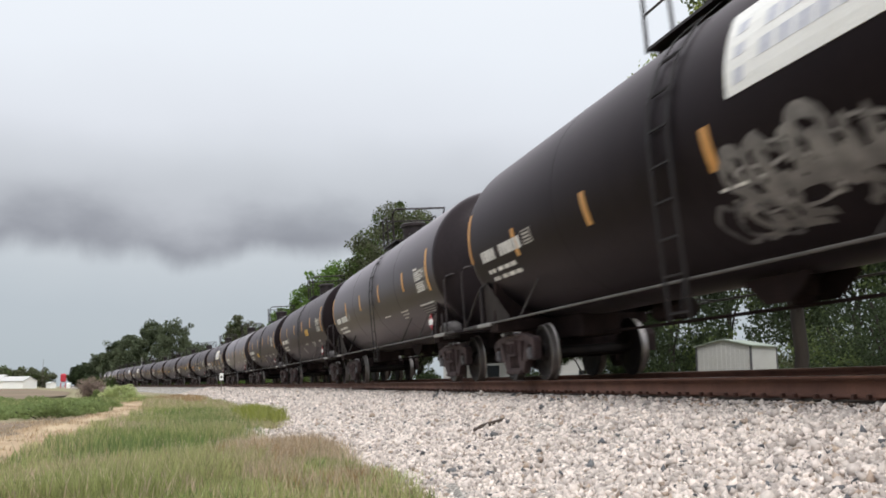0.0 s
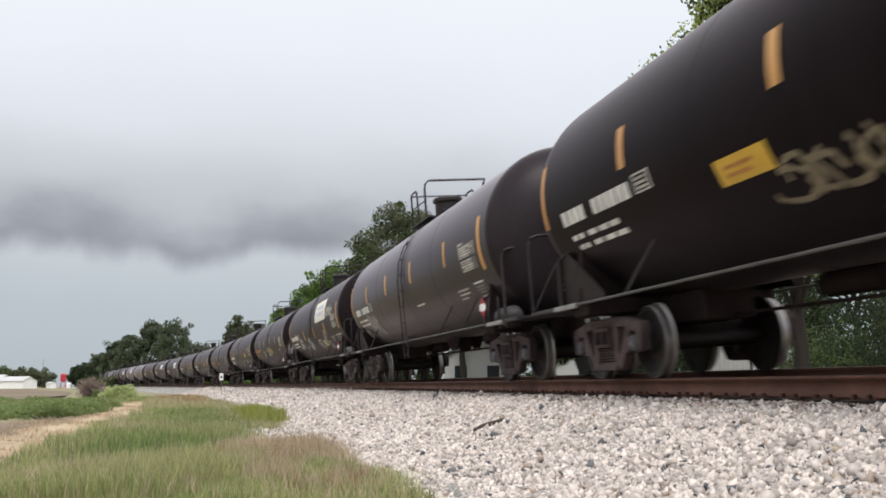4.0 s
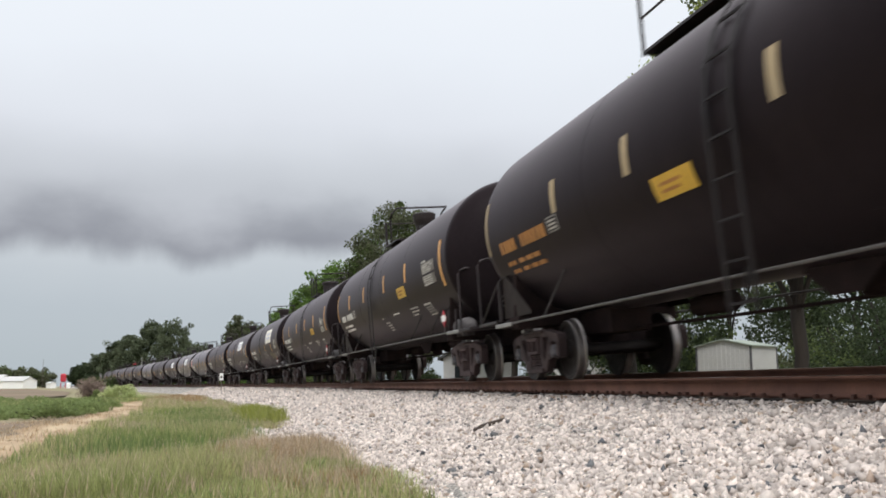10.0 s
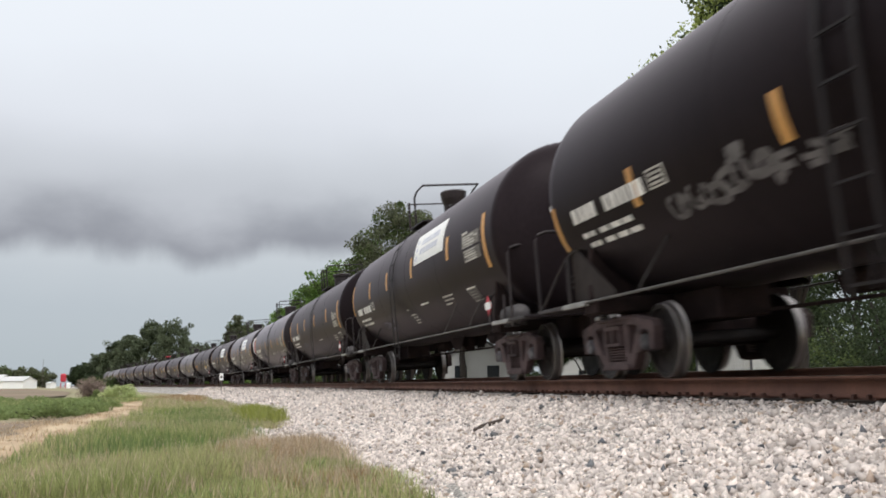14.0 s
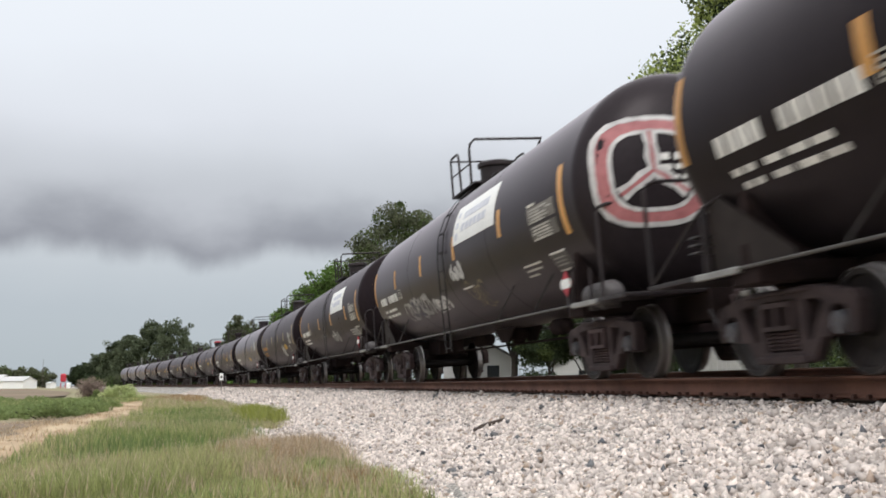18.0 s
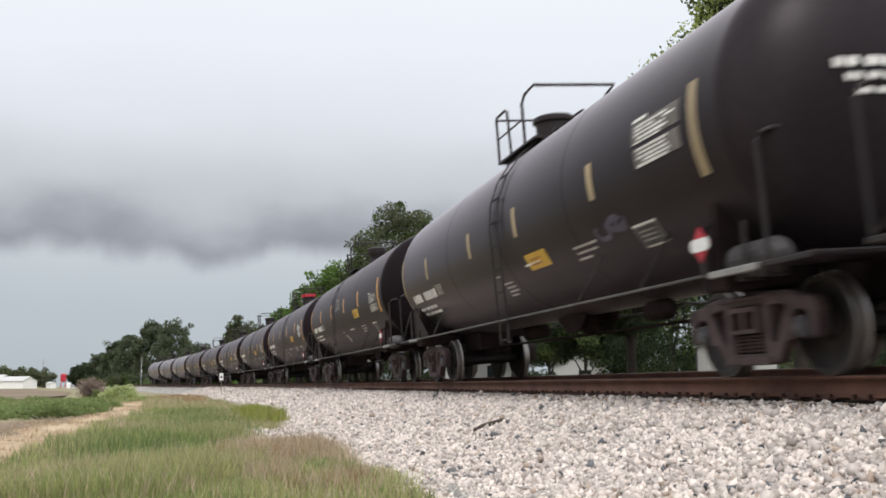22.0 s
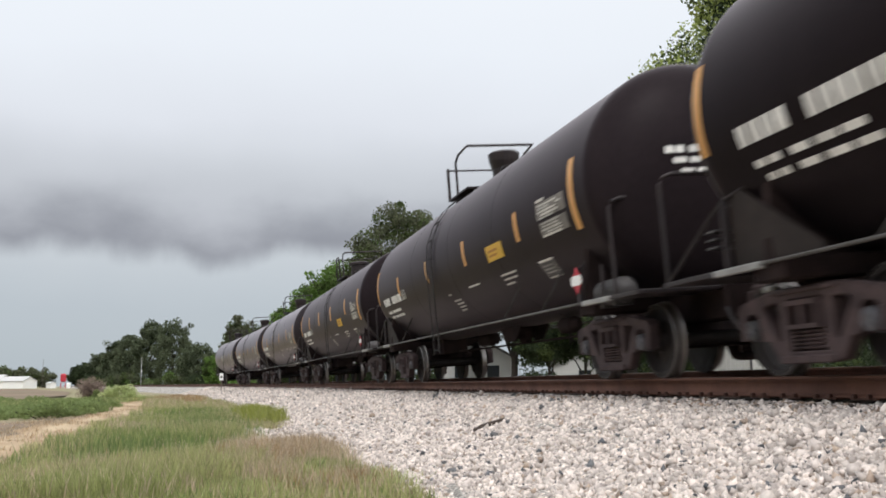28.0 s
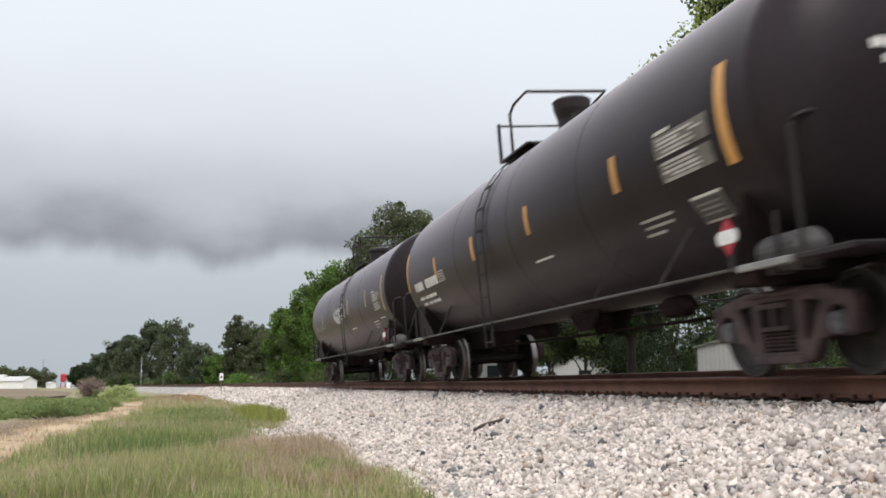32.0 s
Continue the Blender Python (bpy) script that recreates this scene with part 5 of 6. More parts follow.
house("pale low barn across the field", -9.3, 520, 3.0, 4.0, 2.4, 3.0, 40, M_WHITE, [])


def post(name, label, az, dist, high, radius, material, base=GROUND - 0.1):
    px, py = at(az, dist)
    t = new(name)
    t.location = (px, py, base)
    bm = bmesh.new()
    lathe(bm, [(0, radius), (high * 0.5, radius * 0.85), (high, radius * 0.7)], "z", 10)
    part("shaft", bm, material, t)
    tagged(t, label, name.replace("_", " "))
    return t


# the white marker post beside the rails
mark = post("marker_post", "short metal post with a white sign plate beside the rails", -0.31, 84, 1.35, 0.045, M_WOOD, base=-0.55)
bm = bmesh.new()
box(bm, -0.16, 0.16, -0.06, -0.045, 0.90, 1.50, 0.01)
plate = part("sign_plate", bm, M_WHITE, mark, "white sign plate with dark figures")
for z in (1.12,):
    bm = bmesh.new()
    box(bm, -0.07, 0.07, -0.072, -0.0645, z, z + 0.14)
    part("figure_bar", bm, M_BLACK, plate)
# poles
pole = post("utility_pole", "grey wooden utility pole at the wood's edge", -4.67, 228, 7.2, 0.07, M_SIDING)
bm = bmesh.new()
box(bm, -0.1, 0.22, -0.15, 0.15, 3.9, 4.4, 0.05)
part("transformer", bm, M_SIDING, pole)
post("utility_pole", "thin distant wooden pole in the field", -9.75, 400, 11.0, 0.09, M_WOOD)
red = new("red_sign")
red.location = (*at(-8.70, 450), GROUND)
bm = bmesh.new()
box(bm, -1.2, 1.2, -0.5, 0.5, 2.6, 6.2, 0.5)
part("board", bm, M_RED, red)
for x in (-0.9, 0.9):
    bm = bmesh.new()
    box(bm, x - 0.15, x + 0.15, -0.15, 0.15, 0, 2.4)
    part("leg", bm, M_RED, red)
tagged(red, "tall red sign board standing across the field", "sign")
wb = new("white_tank")
wb.location = (*at(-8.42, 445), GROUND)
bm = bmesh.new()
lathe(bm, [(0, 0.8), (1.9, 0.8), (2.2, 0.5), (2.3, 0.1)], "z", 16)
part("shell", bm, M_WHITE, wb)
tagged(wb, "small white storage tank across the field", "tank")
# heap of faded plastic at the oak's foot
jx, jy = at(31.7, 25)
for k, (dx, dy, r) in enumerate(((0, 0, 0.35), (0.4, 0.3, 0.28), (-0.35, 0.2, 0.22))):
    j = new("plastic_tub")
    j.matrix_basis = pose(jx + dx, jy + dy, GROUND + 0.3, 70, 15 * k, 40 * k)
    bm = bmesh.new()
    lathe(bm, [(-0.3, r * 0.8), (0.3, r), (0.32, r * 1.08), (0.34, r * 0.9), (-0.2, r * 0.7)], "z", 14)
    part("shell", bm, M_PINK, j)
    part("rim", lathe(bmesh.new(), [(0.34, r * 1.08), (0.38, r * 1.1), (0.38, r * 0.95)], "z", 14), M_PINK, j)
    tagged(j, "faded pink plastic tub lying at the oak's foot", "tub", "tubs by the oak")
# weathered sticks lying on the ballast slope
for x, y, z, turn, ln, r in ((3.26, 12.08, -0.585, 36.5, 0.62, 0.042), (2.88, 10.6, -0.69, 8, 0.19, 0.026)):
    st = new("stick")
    st.matrix_basis = pose(x, y, z, 0, -11, turn)
    bm = bmesh.new()
    tube(bm, [(-ln / 2, 0, 0), (-ln / 5, 0.02, 0.015), (ln / 4, -0.01, 0.01), (ln / 2, 0.01, -0.01)], r, 7)
    part("wood", bm, M_TIE, st)
    tagged(st, "dark weathered stick of wood lying on the ballast", "stick")


# ---------------------------------------------------------------- markings of the cars
def head_at(y, z, lift_by=0.008):
    """x on the leading head of the tank."""
    q = max(0.0, 1 - (y * y + (z - TANK_Z) ** 2) / TANK_R ** 2)
    return TANK_HALF - HEAD_D + HEAD_D * math.sqrt(q) + lift_by


def head_bars(car, paint):
    """Rows of illegible white stencil on the leading head."""
    for k, (y0, y1, z0, z1) in enumerate(((-0.64, -0.53, 2.74, 2.83), (-0.51, -0.40, 2.74, 2.83), (-0.34, -0.18, 2.74, 2.83), (-0.16, 0.02, 2.74, 2.83), (-0.55, -0.38, 2.61, 2.68), (-0.34, -0.20, 2.61, 2.68), (-0.17, 0.0, 2.61, 2.68), (-0.47, -0.30, 2.48, 2.54), (-0.26, -0.08, 2.48, 2.54))):
        key = ("head", k, paint.name)
        if key not in _patches:
            bm = bmesh.new()
            n = 6
            for i in range(n):
                a, b = y0 + (y1 - y0) * i / n, y0 + (y1 - y0) * (i + 1) / n
                bm.faces.new([bm.verts.new((head_at(y, z, 0.012), y, z)) for y, z in ((a, z0), (b, z0), (b, z1), (a, z1))])
            bmesh.ops.remove_doubles(bm, verts=bm.verts[:], dist=0.001)
            _patches[key] = mesh_of("head_stencil", bm, paint)
        part("head_stencil", _patches[key], None, car)


def ribbon(bm, pts, width, surface):
    """A flat painted stroke along pts (u, v) on a curved surface."""
    rows = []
    for i, q in enumerate(pts):
        a, b = pts[max(i - 1, 0)], pts[min(i + 1, len(pts) - 1)]
        d = Vector((b[0] - a[0], b[1] - a[1]))
        d = d.normalized() if d.length > 1e-6 else Vector((1, 0))
        w = width * (0.75 + 0.5 * abs(math.sin(i * 1.7)))
        rows.append((bm.verts.new(surface(q[0] - d.y * w / 2, q[1] + d.x * w / 2)), bm.verts.new(surface(q[0] + d.y * w / 2, q[1] - d.x * w / 2))))
    for a, b in zip(rows, rows[1:]):
        bm.faces.new((a[0], a[1], b[1], b[0]))


def scrawl(car, x0, x1, p0, p1, material, seed, strokes=7, width=0.07):
    """Spray-painted scribble inside a field of the tank's flank; v runs in metres round the shell."""
    rng = random.Random(seed)
    k = TANK_R * math.pi / 180
    v0, v1 = sorted((p0 * k, p1 * k))
    for s in range(strokes):
        off = 0.008 + 0.0012 * s

        def surface(u, v, off=off):
            y, z = on_tank(v / k, off)
            return (u, y, z)
        cx = x0 + (x1 - x0) * (s + 0.5 + rng.uniform(-0.3, 0.3)) / strokes
        cv = rng.uniform(v0 * 0.65 + v1 * 0.35, v0 * 0.35 + v1 * 0.65)
        rx, rv = (x1 - x0) / strokes * rng.uniform(0.6, 1.2), (v1 - v0) * rng.uniform(0.28, 0.5)
        turn, ph = rng.uniform(3.0, 6.2), rng.uniform(0, 6.28)
        pts = [(cx + rx * math.cos(ph + turn * i / 14) + 0.15 * rx * math.sin(5 * i), cv + rv * math.sin(ph + turn * i / 14)) for i in range(15)]
        bm = bmesh.new()
        ribbon(bm, pts, width * rng.uniform(0.7, 1.4), surface)
        part("graffiti_stroke", bm, material, car, "smeared spray-paint stroke")


def ring_emblem(car):
    """A ring with three spokes sprayed over the leading head."""
    cy, cz = -0.62, 2.62
    for k, (r, w, m, off) in enumerate(((0.63, 0.19, M_SPRAYR, 0.008), (0.725, 0.06, M_SPRAYW, 0.010), (0.53, 0.05, M_SPRAYW, 0.012))):
        bm = bmesh.new()
        pts = []
        for a in range(41):
            c, q = math.cos(a * math.pi / 20), math.sin(a * math.pi / 20)
            k2 = r / (abs(c) ** 3 + abs(q) ** 3) ** (1 / 3)
            pts.append((cy + k2 * c, cz + 0.96 * k2 * q))
        ribbon(bm, pts, w, lambda u, v, o=off: (head_at(u, v, o), u, v))
        part("graffiti", bm, m, car, "dark red and white sprayed ring")
    for a in (90, 215, 325):
        for w, m, off in ((0.17, M_SPRAYW, 0.014), (0.045, M_SPRAYR, 0.016)):
            bm = bmesh.new()
            pts = [(cy + 0.52 * f * math.cos(radians(a)), cz + 0.52 * f * math.sin(radians(a))) for f in (0, 0.33, 0.66, 1.0)]
            ribbon(bm, pts, w, lambda u, v, o=off: (head_at(u, v, o), u, v))
            part("graffiti", bm, m, car)


FIRST = {16: (-6, -29.5), 9: (15, -18)}                                      # reach of the trailing stripe where it differs
LAST = {25: (7.03, 20, -17), 24: (7.0, 19, -17), 17: (7.0, 17, -18), 26: (6.9, 15, -20), 20: (7.02, 13, -21)}      # place and reach of the leading stripe


def side_stripes(car, i, up, down, pale, inner):
    m = M_TANSTRIPE if pale else M_ORANGE
    lab = "faded stripe" if pale else "orange reflective stripe"
    a, b = FIRST.get(i, (19, -15))
    lx, c, d = LAST.get(i, (7.04, 15, -21))
    rows = [(-7.55, a, b, 0.12), (lx, c, d, 0.17)] + [(x, up, down, 0.17) for x in inner]
    for x, a, b, w in rows:
        for side in (1, -1):
            mm = M_SPRAYT if i == 16 and x > 6 else m
            part("stripe", patch("stripe", x - w / 2, x + w / 2, b, a, mm, side=side), None, car, lab)


def marks(car, colour, low=0.0):
    m = {"w": M_OFFWHITE, "o": M_ORTXT, "g": M_GREYSTEN, "t": M_TANSTRIPE}[colour]
    bar_parts("car_mark", [(-6.95, -6.12, -17.3 + low, -10.2 + low, 4), (-5.88, -4.72, -17.3 + low, -10.2 + low, 6)], m, car, "stencilled mark as plain bars")
    bar_parts("weight_stencil", [(-6.84, -6.42, -25.6 + low, -23.0 + low, 2), (-6.30, -5.25, -25.6 + low, -23.0 + low, 3), (-6.76, -6.40, -31.0 + low, -28.5 + low, 2), (-6.28, -5.15, -31.0 + low, -28.5 + low, 3)], m, car)
    body = part("boxed_stencil", patch("boxed_stencil", -4.60, -4.18, -17.0 + low, -8.6 + low, M_LINE if colour == "w" else M_GREYSTEN), None, car, "small outlined stencil box")
    part("box_field", patch("box_field", -4.56, -4.22, -16.2 + low, -9.5 + low, M_TANK, 0.011), None, body)
    for d in (11.0, 13.0, 15.0):
        part("box_line", patch("box_line", -4.53, -4.25, -d - 0.55 + low, -d + 0.55 + low, M_LINE, 0.014), None, body)


def data_panel(car, tone="g", x=5.65, p=1.5):
    """Two grimy fields of illegible stencilled lines, with a short heading over them."""
    m = M_OFFWHITE if tone == "w" else M_LINE
    body = part("data_panel", patch("data_panel", x, x + 1.12, p - 9.0, p - 0.2, M_PANEL), None, car, "stencilled data panel, its lines as plain bars")
    part("panel_field", patch("panel_field", x + 0.03, x + 1.10, p - 18.8, p - 10.8, M_PANEL), None, body)
    rows = [(0.0, 0.46, -1.0, 0.7), (0.02, 1.08, 1.9, 0.45), (0.05, 0.70, 3.5, 0.55), (0.78, 1.08, 3.5, 0.45), (0.02, 1.04, 5.2, 0.45), (0.10, 1.08, 7.0, 0.55), (0.02, 0.90, 8.6, 0.4),
            (0.04, 1.08, 11.6, 0.5), (0.08, 1.00, 13.3, 0.45), (0.04, 1.08, 15.0, 0.55), (0.20, 1.06, 16.6, 0.45), (0.04, 1.06, 18.2, 0.6)]
    bar_parts("panel_line", [(x + a, x + b, p - d - h, p - d + h, 1) for a, b, d, h in rows], m, body, r=0.012)


def notice(car, x0, x1, p, m=None):
    bar_parts("notice_line", [(x0, x1, p - 0.6, p + 0.6, 1)], m or M_LINE, car)


def small_lines(car, i, x=4.6, mid=True):
    if i == 2:
        for a, b, p in ((4.67, 5.50, -26.7), (4.34, 4.86, -28.9), (3.22, 3.80, -26.8), (0.82, 1.75, -26.4), (-0.32, -0.10, -29.0), (-0.10, 0.60, -36.0), (-0.08, 0.60, -39.0), (-0.10, 0.56, -42.0), (-0.05, 0.50, -45.0)):
            notice(car, a, b, p)
        return
    if i in (10, 19, 21):      # these bear no notices that still show
        return
    for a, b, p in ((x, x + 1.08, -29.3), (x + 0.03, x + 0.98, -32.6), (x, x + 0.62, -36.0)):
        notice(car, a, b, p)
    notice(car, 1.05, 2.05, -29.0, M_OFFWHITE)
    if i == 13:
        notice(car, 3.0, 3.5, -27.7)
    if mid:
        k = -0.34 if i == 3 else -0.5
        for a, b, p in ((k, k + 0.25, -29.5), (k + 0.1, k + 0.75, -35.5), (k + 0.12, k + 0.75, -38.6), (k + 0.12, k + 0.70, -41.7), (k + 0.05, k + 0.55, -44.8)):
            notice(car, a, b, p)


def yellow_panel(car, x, p):
    y = part("notice_panel", patch("notice_panel", x, x + 0.90, p - 10, p, M_YELLOW), None, car, "yellow notice panel")
    bar_parts("notice_print", [(x + 0.12, x + 0.78, p - 4.4, p - 3.0, 1), (x + 0.12, x + 0.70, p - 7.4, p - 6.0, 1)], M_ORTXT, y, r=0.012)


def white_panel(car, x, p0, p1, m):
    w = part("poster_panel", patch("poster_panel", x, x + 2.72, p0, p1, m, 0.010, lean=-0.06), None, car, "large white panel with pale blue print")
    d = (p1 - p0) / 30
    bar_parts("poster_print", [(x + 0.62, x + 2.3, p0 + 17 * d, p0 + 22.5 * d, 7), (x + 0.55, x + 2.2, p0 + 8 * d, p0 + 13.5 * d, 6),
                                               (x + 0.14, x + 0.36, p0 + 3 * d, p0 + 8 * d, 1), (x + 0.14, x + 0.36, p0 + 12 * d, p0 + 16 * d, 1), (x + 0.14, x + 0.36, p0 + 20 * d, p0 + 24 * d, 1)], M_LILAC, w, r=0.014)


def hazard_placard(car):
    if "placard" not in _patches:
        bm = bmesh.new()
        prism(bm, [(6.64, 1.33), (6.82, 1.51), (7.0, 1.33), (6.82, 1.15)], -1.462, -1.45)
        _patches["placard"] = mesh_of("placard", bm, M_RED)
        bm = bmesh.new()
        prism(bm, [(6.64, 1.36), (6.64, 1.30), (6.68, 1.265), (6.96, 1.265), (7.0, 1.30), (7.0, 1.36), (6.96, 1.395), (6.68, 1.395)], -1.468, -1.463)
        _patches["placard_band"] = mesh_of("placard_band", bm, M_WHITE)
        bm = bmesh.new()
        box(bm, 6.78, 6.86, -1.45, -1.40, 1.03, 1.50)
        tube(bm, [(6.82, -1.42, 1.45), (6.82, -1.25, 1.62)], 0.02, 5)
        _patches["placard_holder"] = mesh_of("placard_holder", bm, M_BLACK)
    h = part("placard_holder", _patches["placard_holder"], None, car)
    pl = part("placard", _patches["placard"], None, h, "red diamond placard with a white band")
    part("placard_band", _patches["placard_band"], None, pl)


def box_stencil(car, x=5.06, p=-29.5, w=0.58):
    f = part("box_stencil", patch("box_stencil", x, x + w, p - 11, p, M_GREYSTEN), None, car, "outlined stencil box with illegible lines")
    part("box_field", patch("box_field", x + 0.035, x + w - 0.035, p - 10.3, p - 1.1, M_BOXFILL if w < 0.7 else M_TANK, 0.012), None, f)
    part("box_edge", patch("box_edge", x, x + w, p - 0.5, p + 0.5, M_OFFWHITE, 0.014), None, f)
    part("box_edge", patch("box_edge", x + 0.03, x + w * 0.85, p - 11.4, p - 10.5, M_LINE, 0.014), None, f)
    for d in (3.2, 5.4, 7.6):
        part("box_line", patch("box_line", x + 0.08, x + w - 0.1, p - d - 0.45, p - d + 0.45, M_GREYSTEN, 0.016), None, f)


# per car from the rear: (stripe top, bottom, pale), mark colour, yellow panel, poster, boxed stencil, scrawls
N = None
DECO = {
    0: ((8, -10, True), "g", N, N, 0, [(-1.6, 0.4, 2, -14, M_SPRAYW, 5, 0.12)]),
    1: ((3, -13, False), "w", N, N, 0, []),
    2: ((9, -10, False), "w", N, N, 0, []),
    3: ((11, -8, False), "w", (2.6, -10), N, 1, []),
    4: ((3, -14, False), "w", (2.90, -8.5), N, 1, []),
    5: ((13.7, -4, False), "w", (2.6, -7), N, 1, []),
    6: ((6, -12, False), "w", (2.10, -10.5), N, 1, []),
    7: ((14.5, -3, False), "w", (2.80, -6.6), N, 1, []),
    8: ((11.5, -6, False), "w", (2.72, -7.4), N, 1, [(-0.7, 0.3, 14, 0, M_GREYSTEN, 5, 0.05)]),
    9: ((6, -11, True), "w", (1.27, -23), N, 1, [(4.2, 5.0, -22, -30, M_SPRAYV, 4, 0.06)]),
    10: ((7, -9.3, True), "o", (3.30, -17), N, 1, [(2.1, 3.05, -18, -42, M_SPRAYW, 11, 0.075)]),
    11: ((2.4, -14.4, False), "w", N, (1.75, 0, 30, M_WHITE), 0, [(0.9, 2.3, -26, -39, M_SPRAY, 8, 0.10), (5.2, 6.1, -29, -42, M_SPRAY, 7, 0.12), (-1.7, -0.3, -23, -29, M_SPRAYD, 5, 0.05)]),
    12: ((10.5, -6.6, False), "w", N, (1.25, 3, 32, M_WHITE), 0, [(-4.3, -1.8, -20, -42, M_SPRAY, 9, 0.08), (-3.6, -2.6, -24, -38, M_SPRAYV, 5, 0.08), (-1.5, -0.4, -29, -42, M_SPRAYW, 6, 0.09),
                                                               (0.8, 1.5, -9, -20, M_SPRAYW, 6, 0.09), (1.3, 2.4, -24, -48, M_SPRAYT, 5, 0.04)]),
    13: ((2.3, -14, False), "w", N, N, 0, [(-3.9, -2.5, -14, -38, M_SPRAYV, 6, 0.12), (5.0, 6.1, -28, -40, M_SPRAY, 4, 0.05)]),
    14: ((11, -7, False), "w", N, N, 0, [(-3.8, -2.8, -26, -34, M_SPRAYV, 4, 0.05)]),
    15: ((13.4, -4, False), "w", N, (1.45, 5, 31, M_WHITE), 1, [(-4.0, -2.6, -34, -44, M_SPRAYV, 5, 0.06)]),
    16: ((-5, -22, False), "w", N, (1.88, -2, 28, M_CREAM), 0, [(2.8, 4.0, -25, -42, M_SPRAYT, 8, 0.07), (4.0, 5.0, -27, -42, M_SPRAYT, 6, 0.09), (-0.4, 1.6, -18, -44, M_SPRAY, 9, 0.05), (-4.3, -3.3, -22, -34, M_SPRAYD, 5, 0.06),
                                                               (-3.1, -2.3, -20, -31, M_SPRAYD, 4, 0.07), (-2.2, -1.2, -24, -31, M_SPRAYD, 4, 0.05), (-2.95, -2.7, -16, -19, M_SPRAYD, 2, 0.06)]),
    17: ((11.5, -6, False), "w", (2.80, -7.4), N, 1, []),
    18: ((12, -5, False), "w", (2.49, -6.8), N, 1, []),
    19: ((9, -8, True), "o", (-1.24, -14), N, 1, []),
    20: ((4, -13, False), "w", (2.85, -7.8), N, 1, []),
    21: ((9, -8, True), "o", (0.66, -16.6), N, 1, [(-0.8, 0.7, -12, -32, M_SPRAYW, 10, 0.09), (-2.9, -2.0, -18, -40, M_SPRAY, 6, 0.10), (2.6, 3.4, -24, -30, M_SPRAYD, 3, 0.04)]),
    22: ((-6, -23, False), "w", N, (1.65, -2, 28, M_CREAM), 0, [(2.9, 3.6, -17, -31, M_SPRAY, 5, 0.12), (0.75, 1.8, -32, -45, M_SPRAY, 7, 0.12), (-3.0, -2.4, -32, -42, M_SPRAY, 4, 0.08), (3.0, 3.9, -34, -47, M_SPRAY, 6, 0.13), (-1.8, -0.7, -21, -42, M_SPRAYW, 9, 0.07),
                                                               (-4.6, -3.4, -16, -36, M_SPRAYW, 8, 0.06), (4.45, 5.7, 1, 13, M_SPRAYC, 10, 0.09), (5.5, 6.3, 3, 10, M_SPRAYC, 4, 0.05)]),
    23: ((11, -8, False), "w", N, N, 0, [(-5.4, -4.2, -22, -46, M_SPRAY, 9, 0.13), (-7.0, -6.2, -35, -48, M_SPRAY, 6, 0.09)]),
    24: ((14.3, -4, False), "w", (-2.88, -18), N, 1, [(-2.1, 0.6, -24, -42, M_SPRAYT, 10, 0.05), (1.7, 3.1, -32, -46, M_SPRAYV, 6, 0.08)]),
    25: ((11, -6, False), "w", (2.22, -6), N, 1, []),
    26: ((5.3, -12, False), "w", N, N, 0, []),
    27: ((-5, -21.5, False), "w", N, (1.7, 0, 31, M_WHITE), 0, [(1.2, 3.5, -15, -40, M_SPRAYM, 10, 0.105), (1.15, 3.4, -34, -54, M_SPRAYM, 8, 0.075), (1.3, 3.4, -20, -44, M_SPRAY, 5, 0.035), (0.85, 1.7, -34, -55, M_SPRAYD, 3, 0.05)]),
    28: ((11, -8, False), "w", (2.5, -7), N, 1, []),
}
# where the inner stripes stand on cars that differ from the usual spacing
STRIPES = {25: (-4.5, -1.5, 1.35, 4.0), 24: (-4.8, -1.6, 1.4, 4.55), 20: (-4.85, -2.05, 1.2, 4.6), 18: (-5.05, -2.3, 0.9, 3.6), 17: (-4.8, -1.75, 1.1, 3.9), 8: (-4.65, -1.85, 1.05, 3.8),
           7: (-4.75, -1.45, 1.45, 4.6), 4: (-4.75, -1.6, 1.5, 4.65), 5: (-4.6, -1.9, 1.1, 4.0), 21: (-4.5, -1.9, 1.05, 3.7), 19: (-4.2, -1.75, 1.3, 3.75), 26: (-4.65, -1.85, 1.2, 4.4),
           13: (-4.65, -1.5, 1.55, 4.55), 15: (-4.55, -1.95, 1.1, 4.5), 14: (-4.65, -2.2, 1.0, 4.3), 6: (-4.7, -1.55, 1.4, 4.1), 22: (-5.4, -2.4, 0.7, 3.75), 16: (-5.0, -2.0, 1.25, 4.25),
           27: (-5.0, -2.0, 1.2, 4.3), 11: (-4.6, -1.6, 1.55, 4.85), 12: (-4.7, -1.75, 1.2, 4.2), 9: (-5.0, -1.45, 1.25, 4.35), 10: (-4.4, -1.75, 1.15, 3.65)}
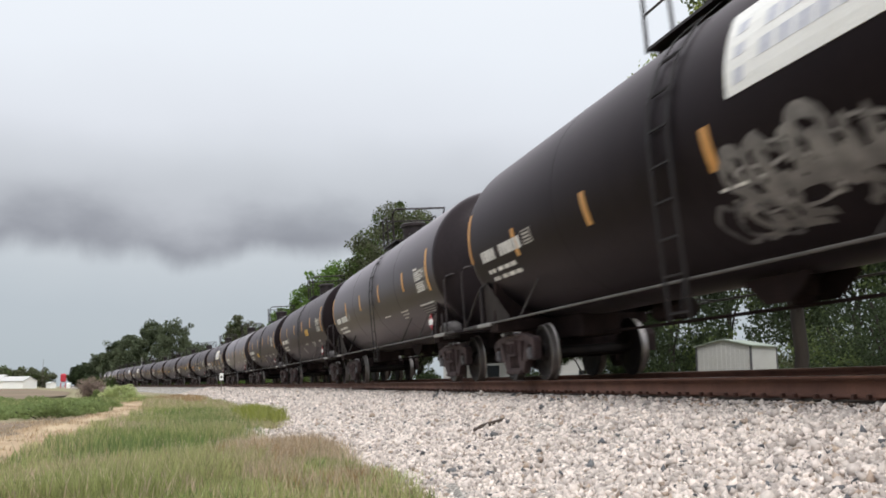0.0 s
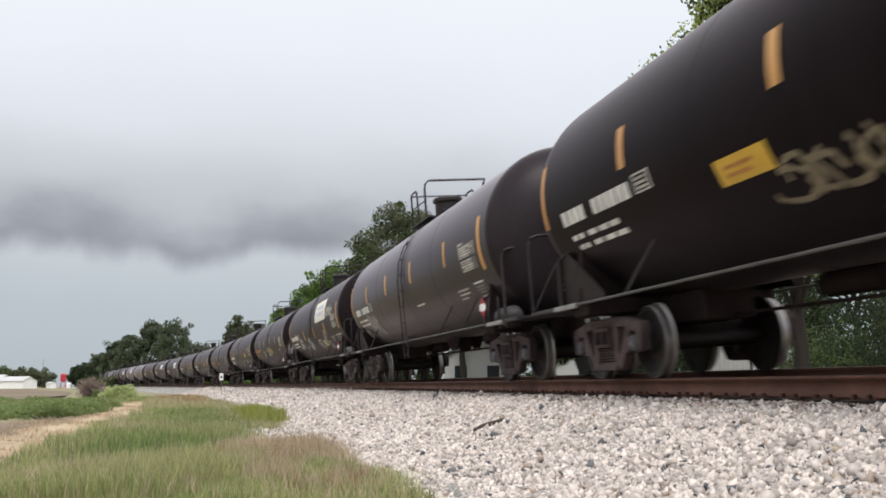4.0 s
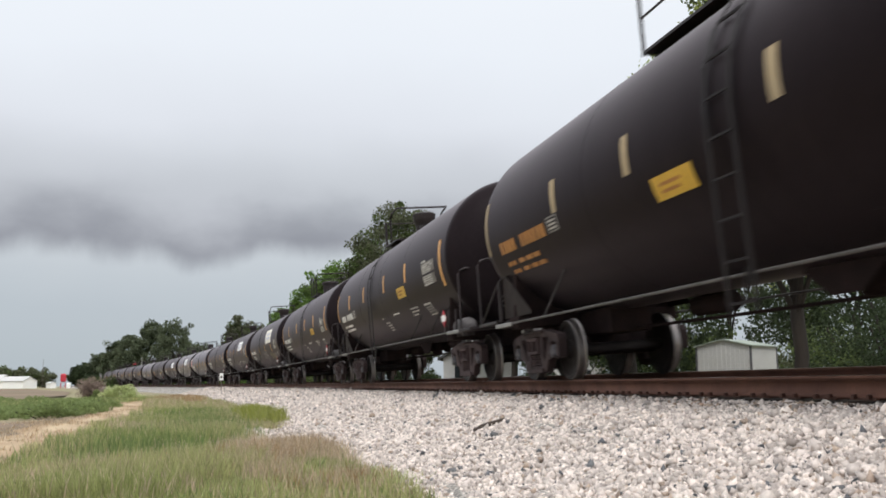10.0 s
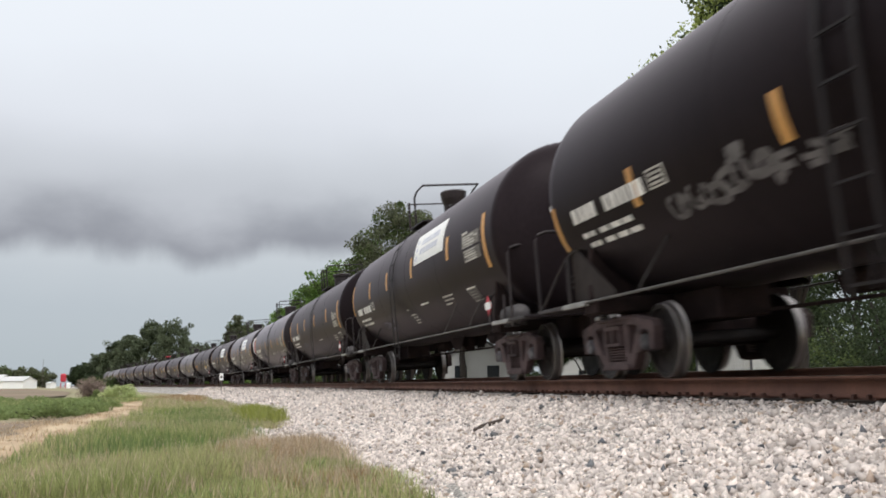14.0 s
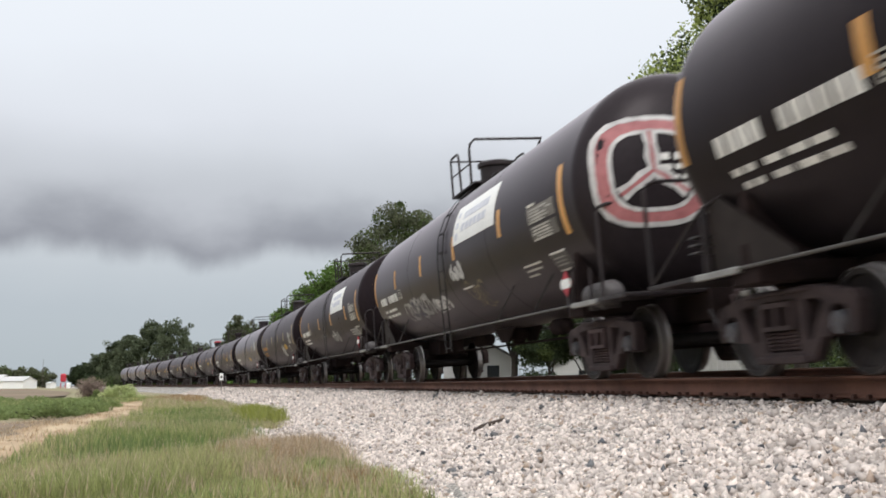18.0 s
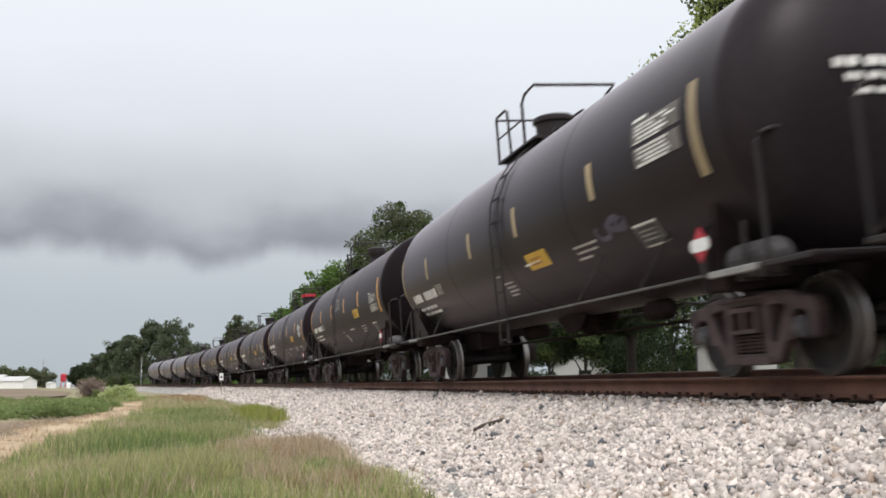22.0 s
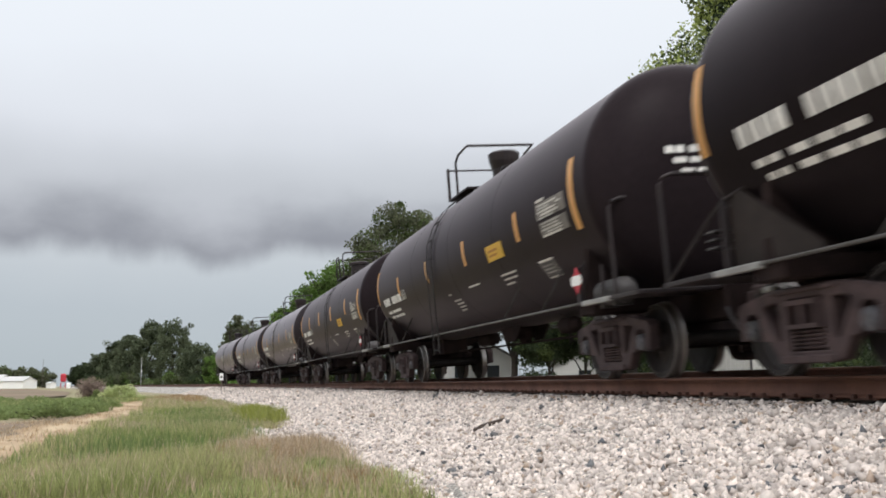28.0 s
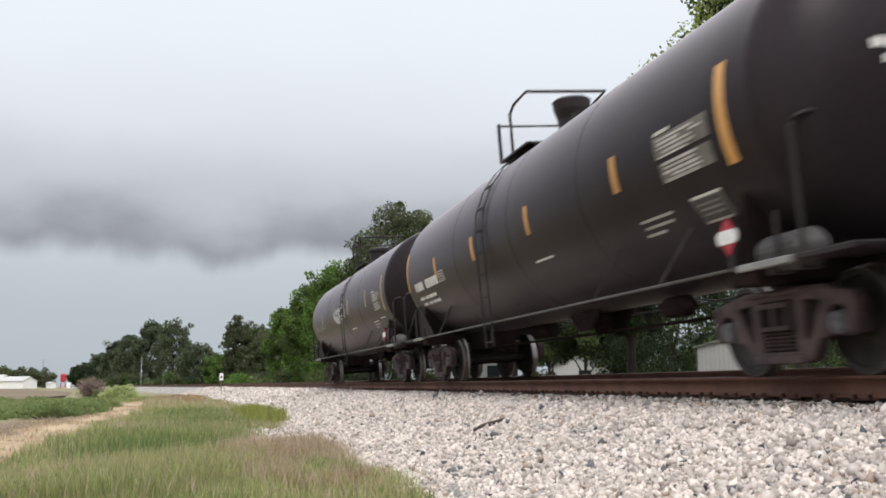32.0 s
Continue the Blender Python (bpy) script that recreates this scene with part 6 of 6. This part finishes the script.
for i, c in enumerate(train):
    (up, down, pale), colour, yellow, poster, boxed, scrawls = DECO[i]
    side_stripes(c, i, up, down, pale, STRIPES.get(i, (-4.75, -1.8, 1.3, 4.55)))
    marks(c, colour, {9: -9.4, 16: -0.9, 4: -1.5}.get(i, 0.0))
    data_panel(c, "w" if i in (9, 7, 26) else "g", 5.4 if i in (18, 19, 10, 21) else 5.65, {24: 7, 7: 7, 15: 7, 9: 11.5, 20: 2.5, 18: 3.5, 25: 3.5}.get(i, 1.0))
    small_lines(c, i, {26: 3.15, 22: 4.36, 13: 4.6}.get(i, 3.1 if boxed else 4.7), mid=bool(boxed))
    hazard_placard(c)
    head_bars(c, M_ORTXT if colour == "o" else M_OFFWHITE)
    if yellow:
        yellow_panel(c, *yellow)
    if poster:
        white_panel(c, *poster)
    if boxed:
        box_stencil(c, *{18: (4.64, -29.5), 21: (4.62, -23), 10: (4.9, -22), 19: (4.62, -23)}.get(i, (5.06, -29.5)))
    else:
        box_stencil(c, *{26: (5.4, -29.3, 1.3), 22: (5.63, -28.8, 1.1)}.get(i, (6.02, -27.4, 0.58)))
    for k, (x0, x1, p0, p1, m, n, w) in enumerate(scrawls):
        scrawl(c, x0, x1, p0, p1, m, 10 * i + k, n, w)
    if scrawls:
        c["label"] = "black railway tank car with sprayed graffiti and orange stripes"
    if poster:
        c["label"] = "black railway tank car with a large white poster panel"
    if colour == "o":
        c["label"] = "dull black railway tank car with orange stencilled marks"
    if i == 22:
        part("notice_panel", patch("notice_panel", 2.02, 2.83, -42, -31, M_PALEYEL, 0.007), None, c, "bleached yellow panel under spray paint")
    if i == 12:
        ring_emblem(c)
        c["label"] = "black tank car with a sprayed red ring on its head"
    if i == 0:
        c["label"] = "last black tank car of the train, faded and stained"
# the splash of paint on the head of one car
rs = random.Random(77)
for k in range(13):
    u, v = rs.uniform(-1.28, -0.82), rs.uniform(1.66, 2.02)
    splash = bmesh.new()
    ribbon(splash, [(u + 0.05 * math.sin(2 * j), v + 0.16 - 0.065 * j * rs.uniform(0.5, 1.2)) for j in range(6)], rs.uniform(0.07, 0.15), lambda a, b, o=0.010 + 0.001 * k: (head_at(a, b, o), a, b))
    part("graffiti_splash", splash, M_SPRAY, train[21], "splash of grey-white spray paint")
lid = bmesh.new()
lathe(lid, [(4.52, 0.39), (4.66, 0.39), (4.69, 0.15)], "z", 20, (-0.45, 0, 0))
part("drum_cap", lid, M_RED, train[7], "red drum cap")

# ---------------------------------------------------------------- ties under the rails, last
tie_bm = bmesh.new()
box(tie_bm, -1.28, 1.28, -0.115, 0.115, -0.40, -0.232, 0.012)
tie_mesh = mesh_of("tie", tie_bm, M_TIE)
spike_bm = bmesh.new()
box(spike_bm, -0.09, 0.09, -0.17, 0.17, -0.204, -0.185)
for a in (-0.1, 0.1):
    for b in (-0.1, 0.1):
        box(spike_bm, a - 0.018, a + 0.018, b - 0.018, b + 0.018, -0.19, -0.155)
plate_mesh = mesh_of("tie_plate", spike_bm, M_SPIKE)
for k in range(120):
    s = -4.0 + 0.54 * k
    a, b = Vector(beside(s, -0.5, 0)), Vector(beside(s, 0.5, 0))
    u = (b - a).normalized()
    v = Vector((0, 0, 1)).cross(u).normalized()
    w = u.cross(v)
    mid = Vector(beside(s, 0, 0))
    t = part("tie", tie_mesh, None, ground)
    t.matrix_basis = Matrix(((u.x, v.x, w.x, mid.x), (u.y, v.y, w.y, mid.y), (u.z, v.z, w.z, mid.z), (0, 0, 0, 1)))
    if k < 70:
        for lat in (-0.785, 0.785):
            pl = part("tie_plate", plate_mesh, None, t)
            pl.location = (lat, 0, 0)


# ---------------------------------------------------------------- what moves
def motions():
    walk(cloud, [(0.0, pose(0, 0, 0, 0, 0, 0.9)), (32.0, pose(0, 0, 0, 0, 0, -0.9))])
    for i, c in enumerate(train):
        rows = []
        for k in range(65):
            t = k * 0.5
            rows.append((t, car_pose(rear_at(t) - PITCH * i)))
        walk(c, rows)
        # wheels turn while the car is near enough for it to show
        keys = [k / FPS for k in range(961) if -28 < rear_at(k / FPS) - PITCH * i < 160]
        for ws in [o for o in c.children if o.name.startswith("wheelset")]:
            x, y, z = ws.location
            spin = []
            for t in [0.0] + keys + [32.0]:
                q = min(max(t, keys[0]), keys[-1]) if keys else 0.0
                if spin and abs(spin[-1][0] - t) < 0.01:
                    continue
                spin.append((t, Matrix.Translation((x, y, z)) @ Matrix.Rotation(-(rear_at(q) - rear_at(0.0)) / 0.457, 4, "Y")))
            walk(ws, spin)


motions()
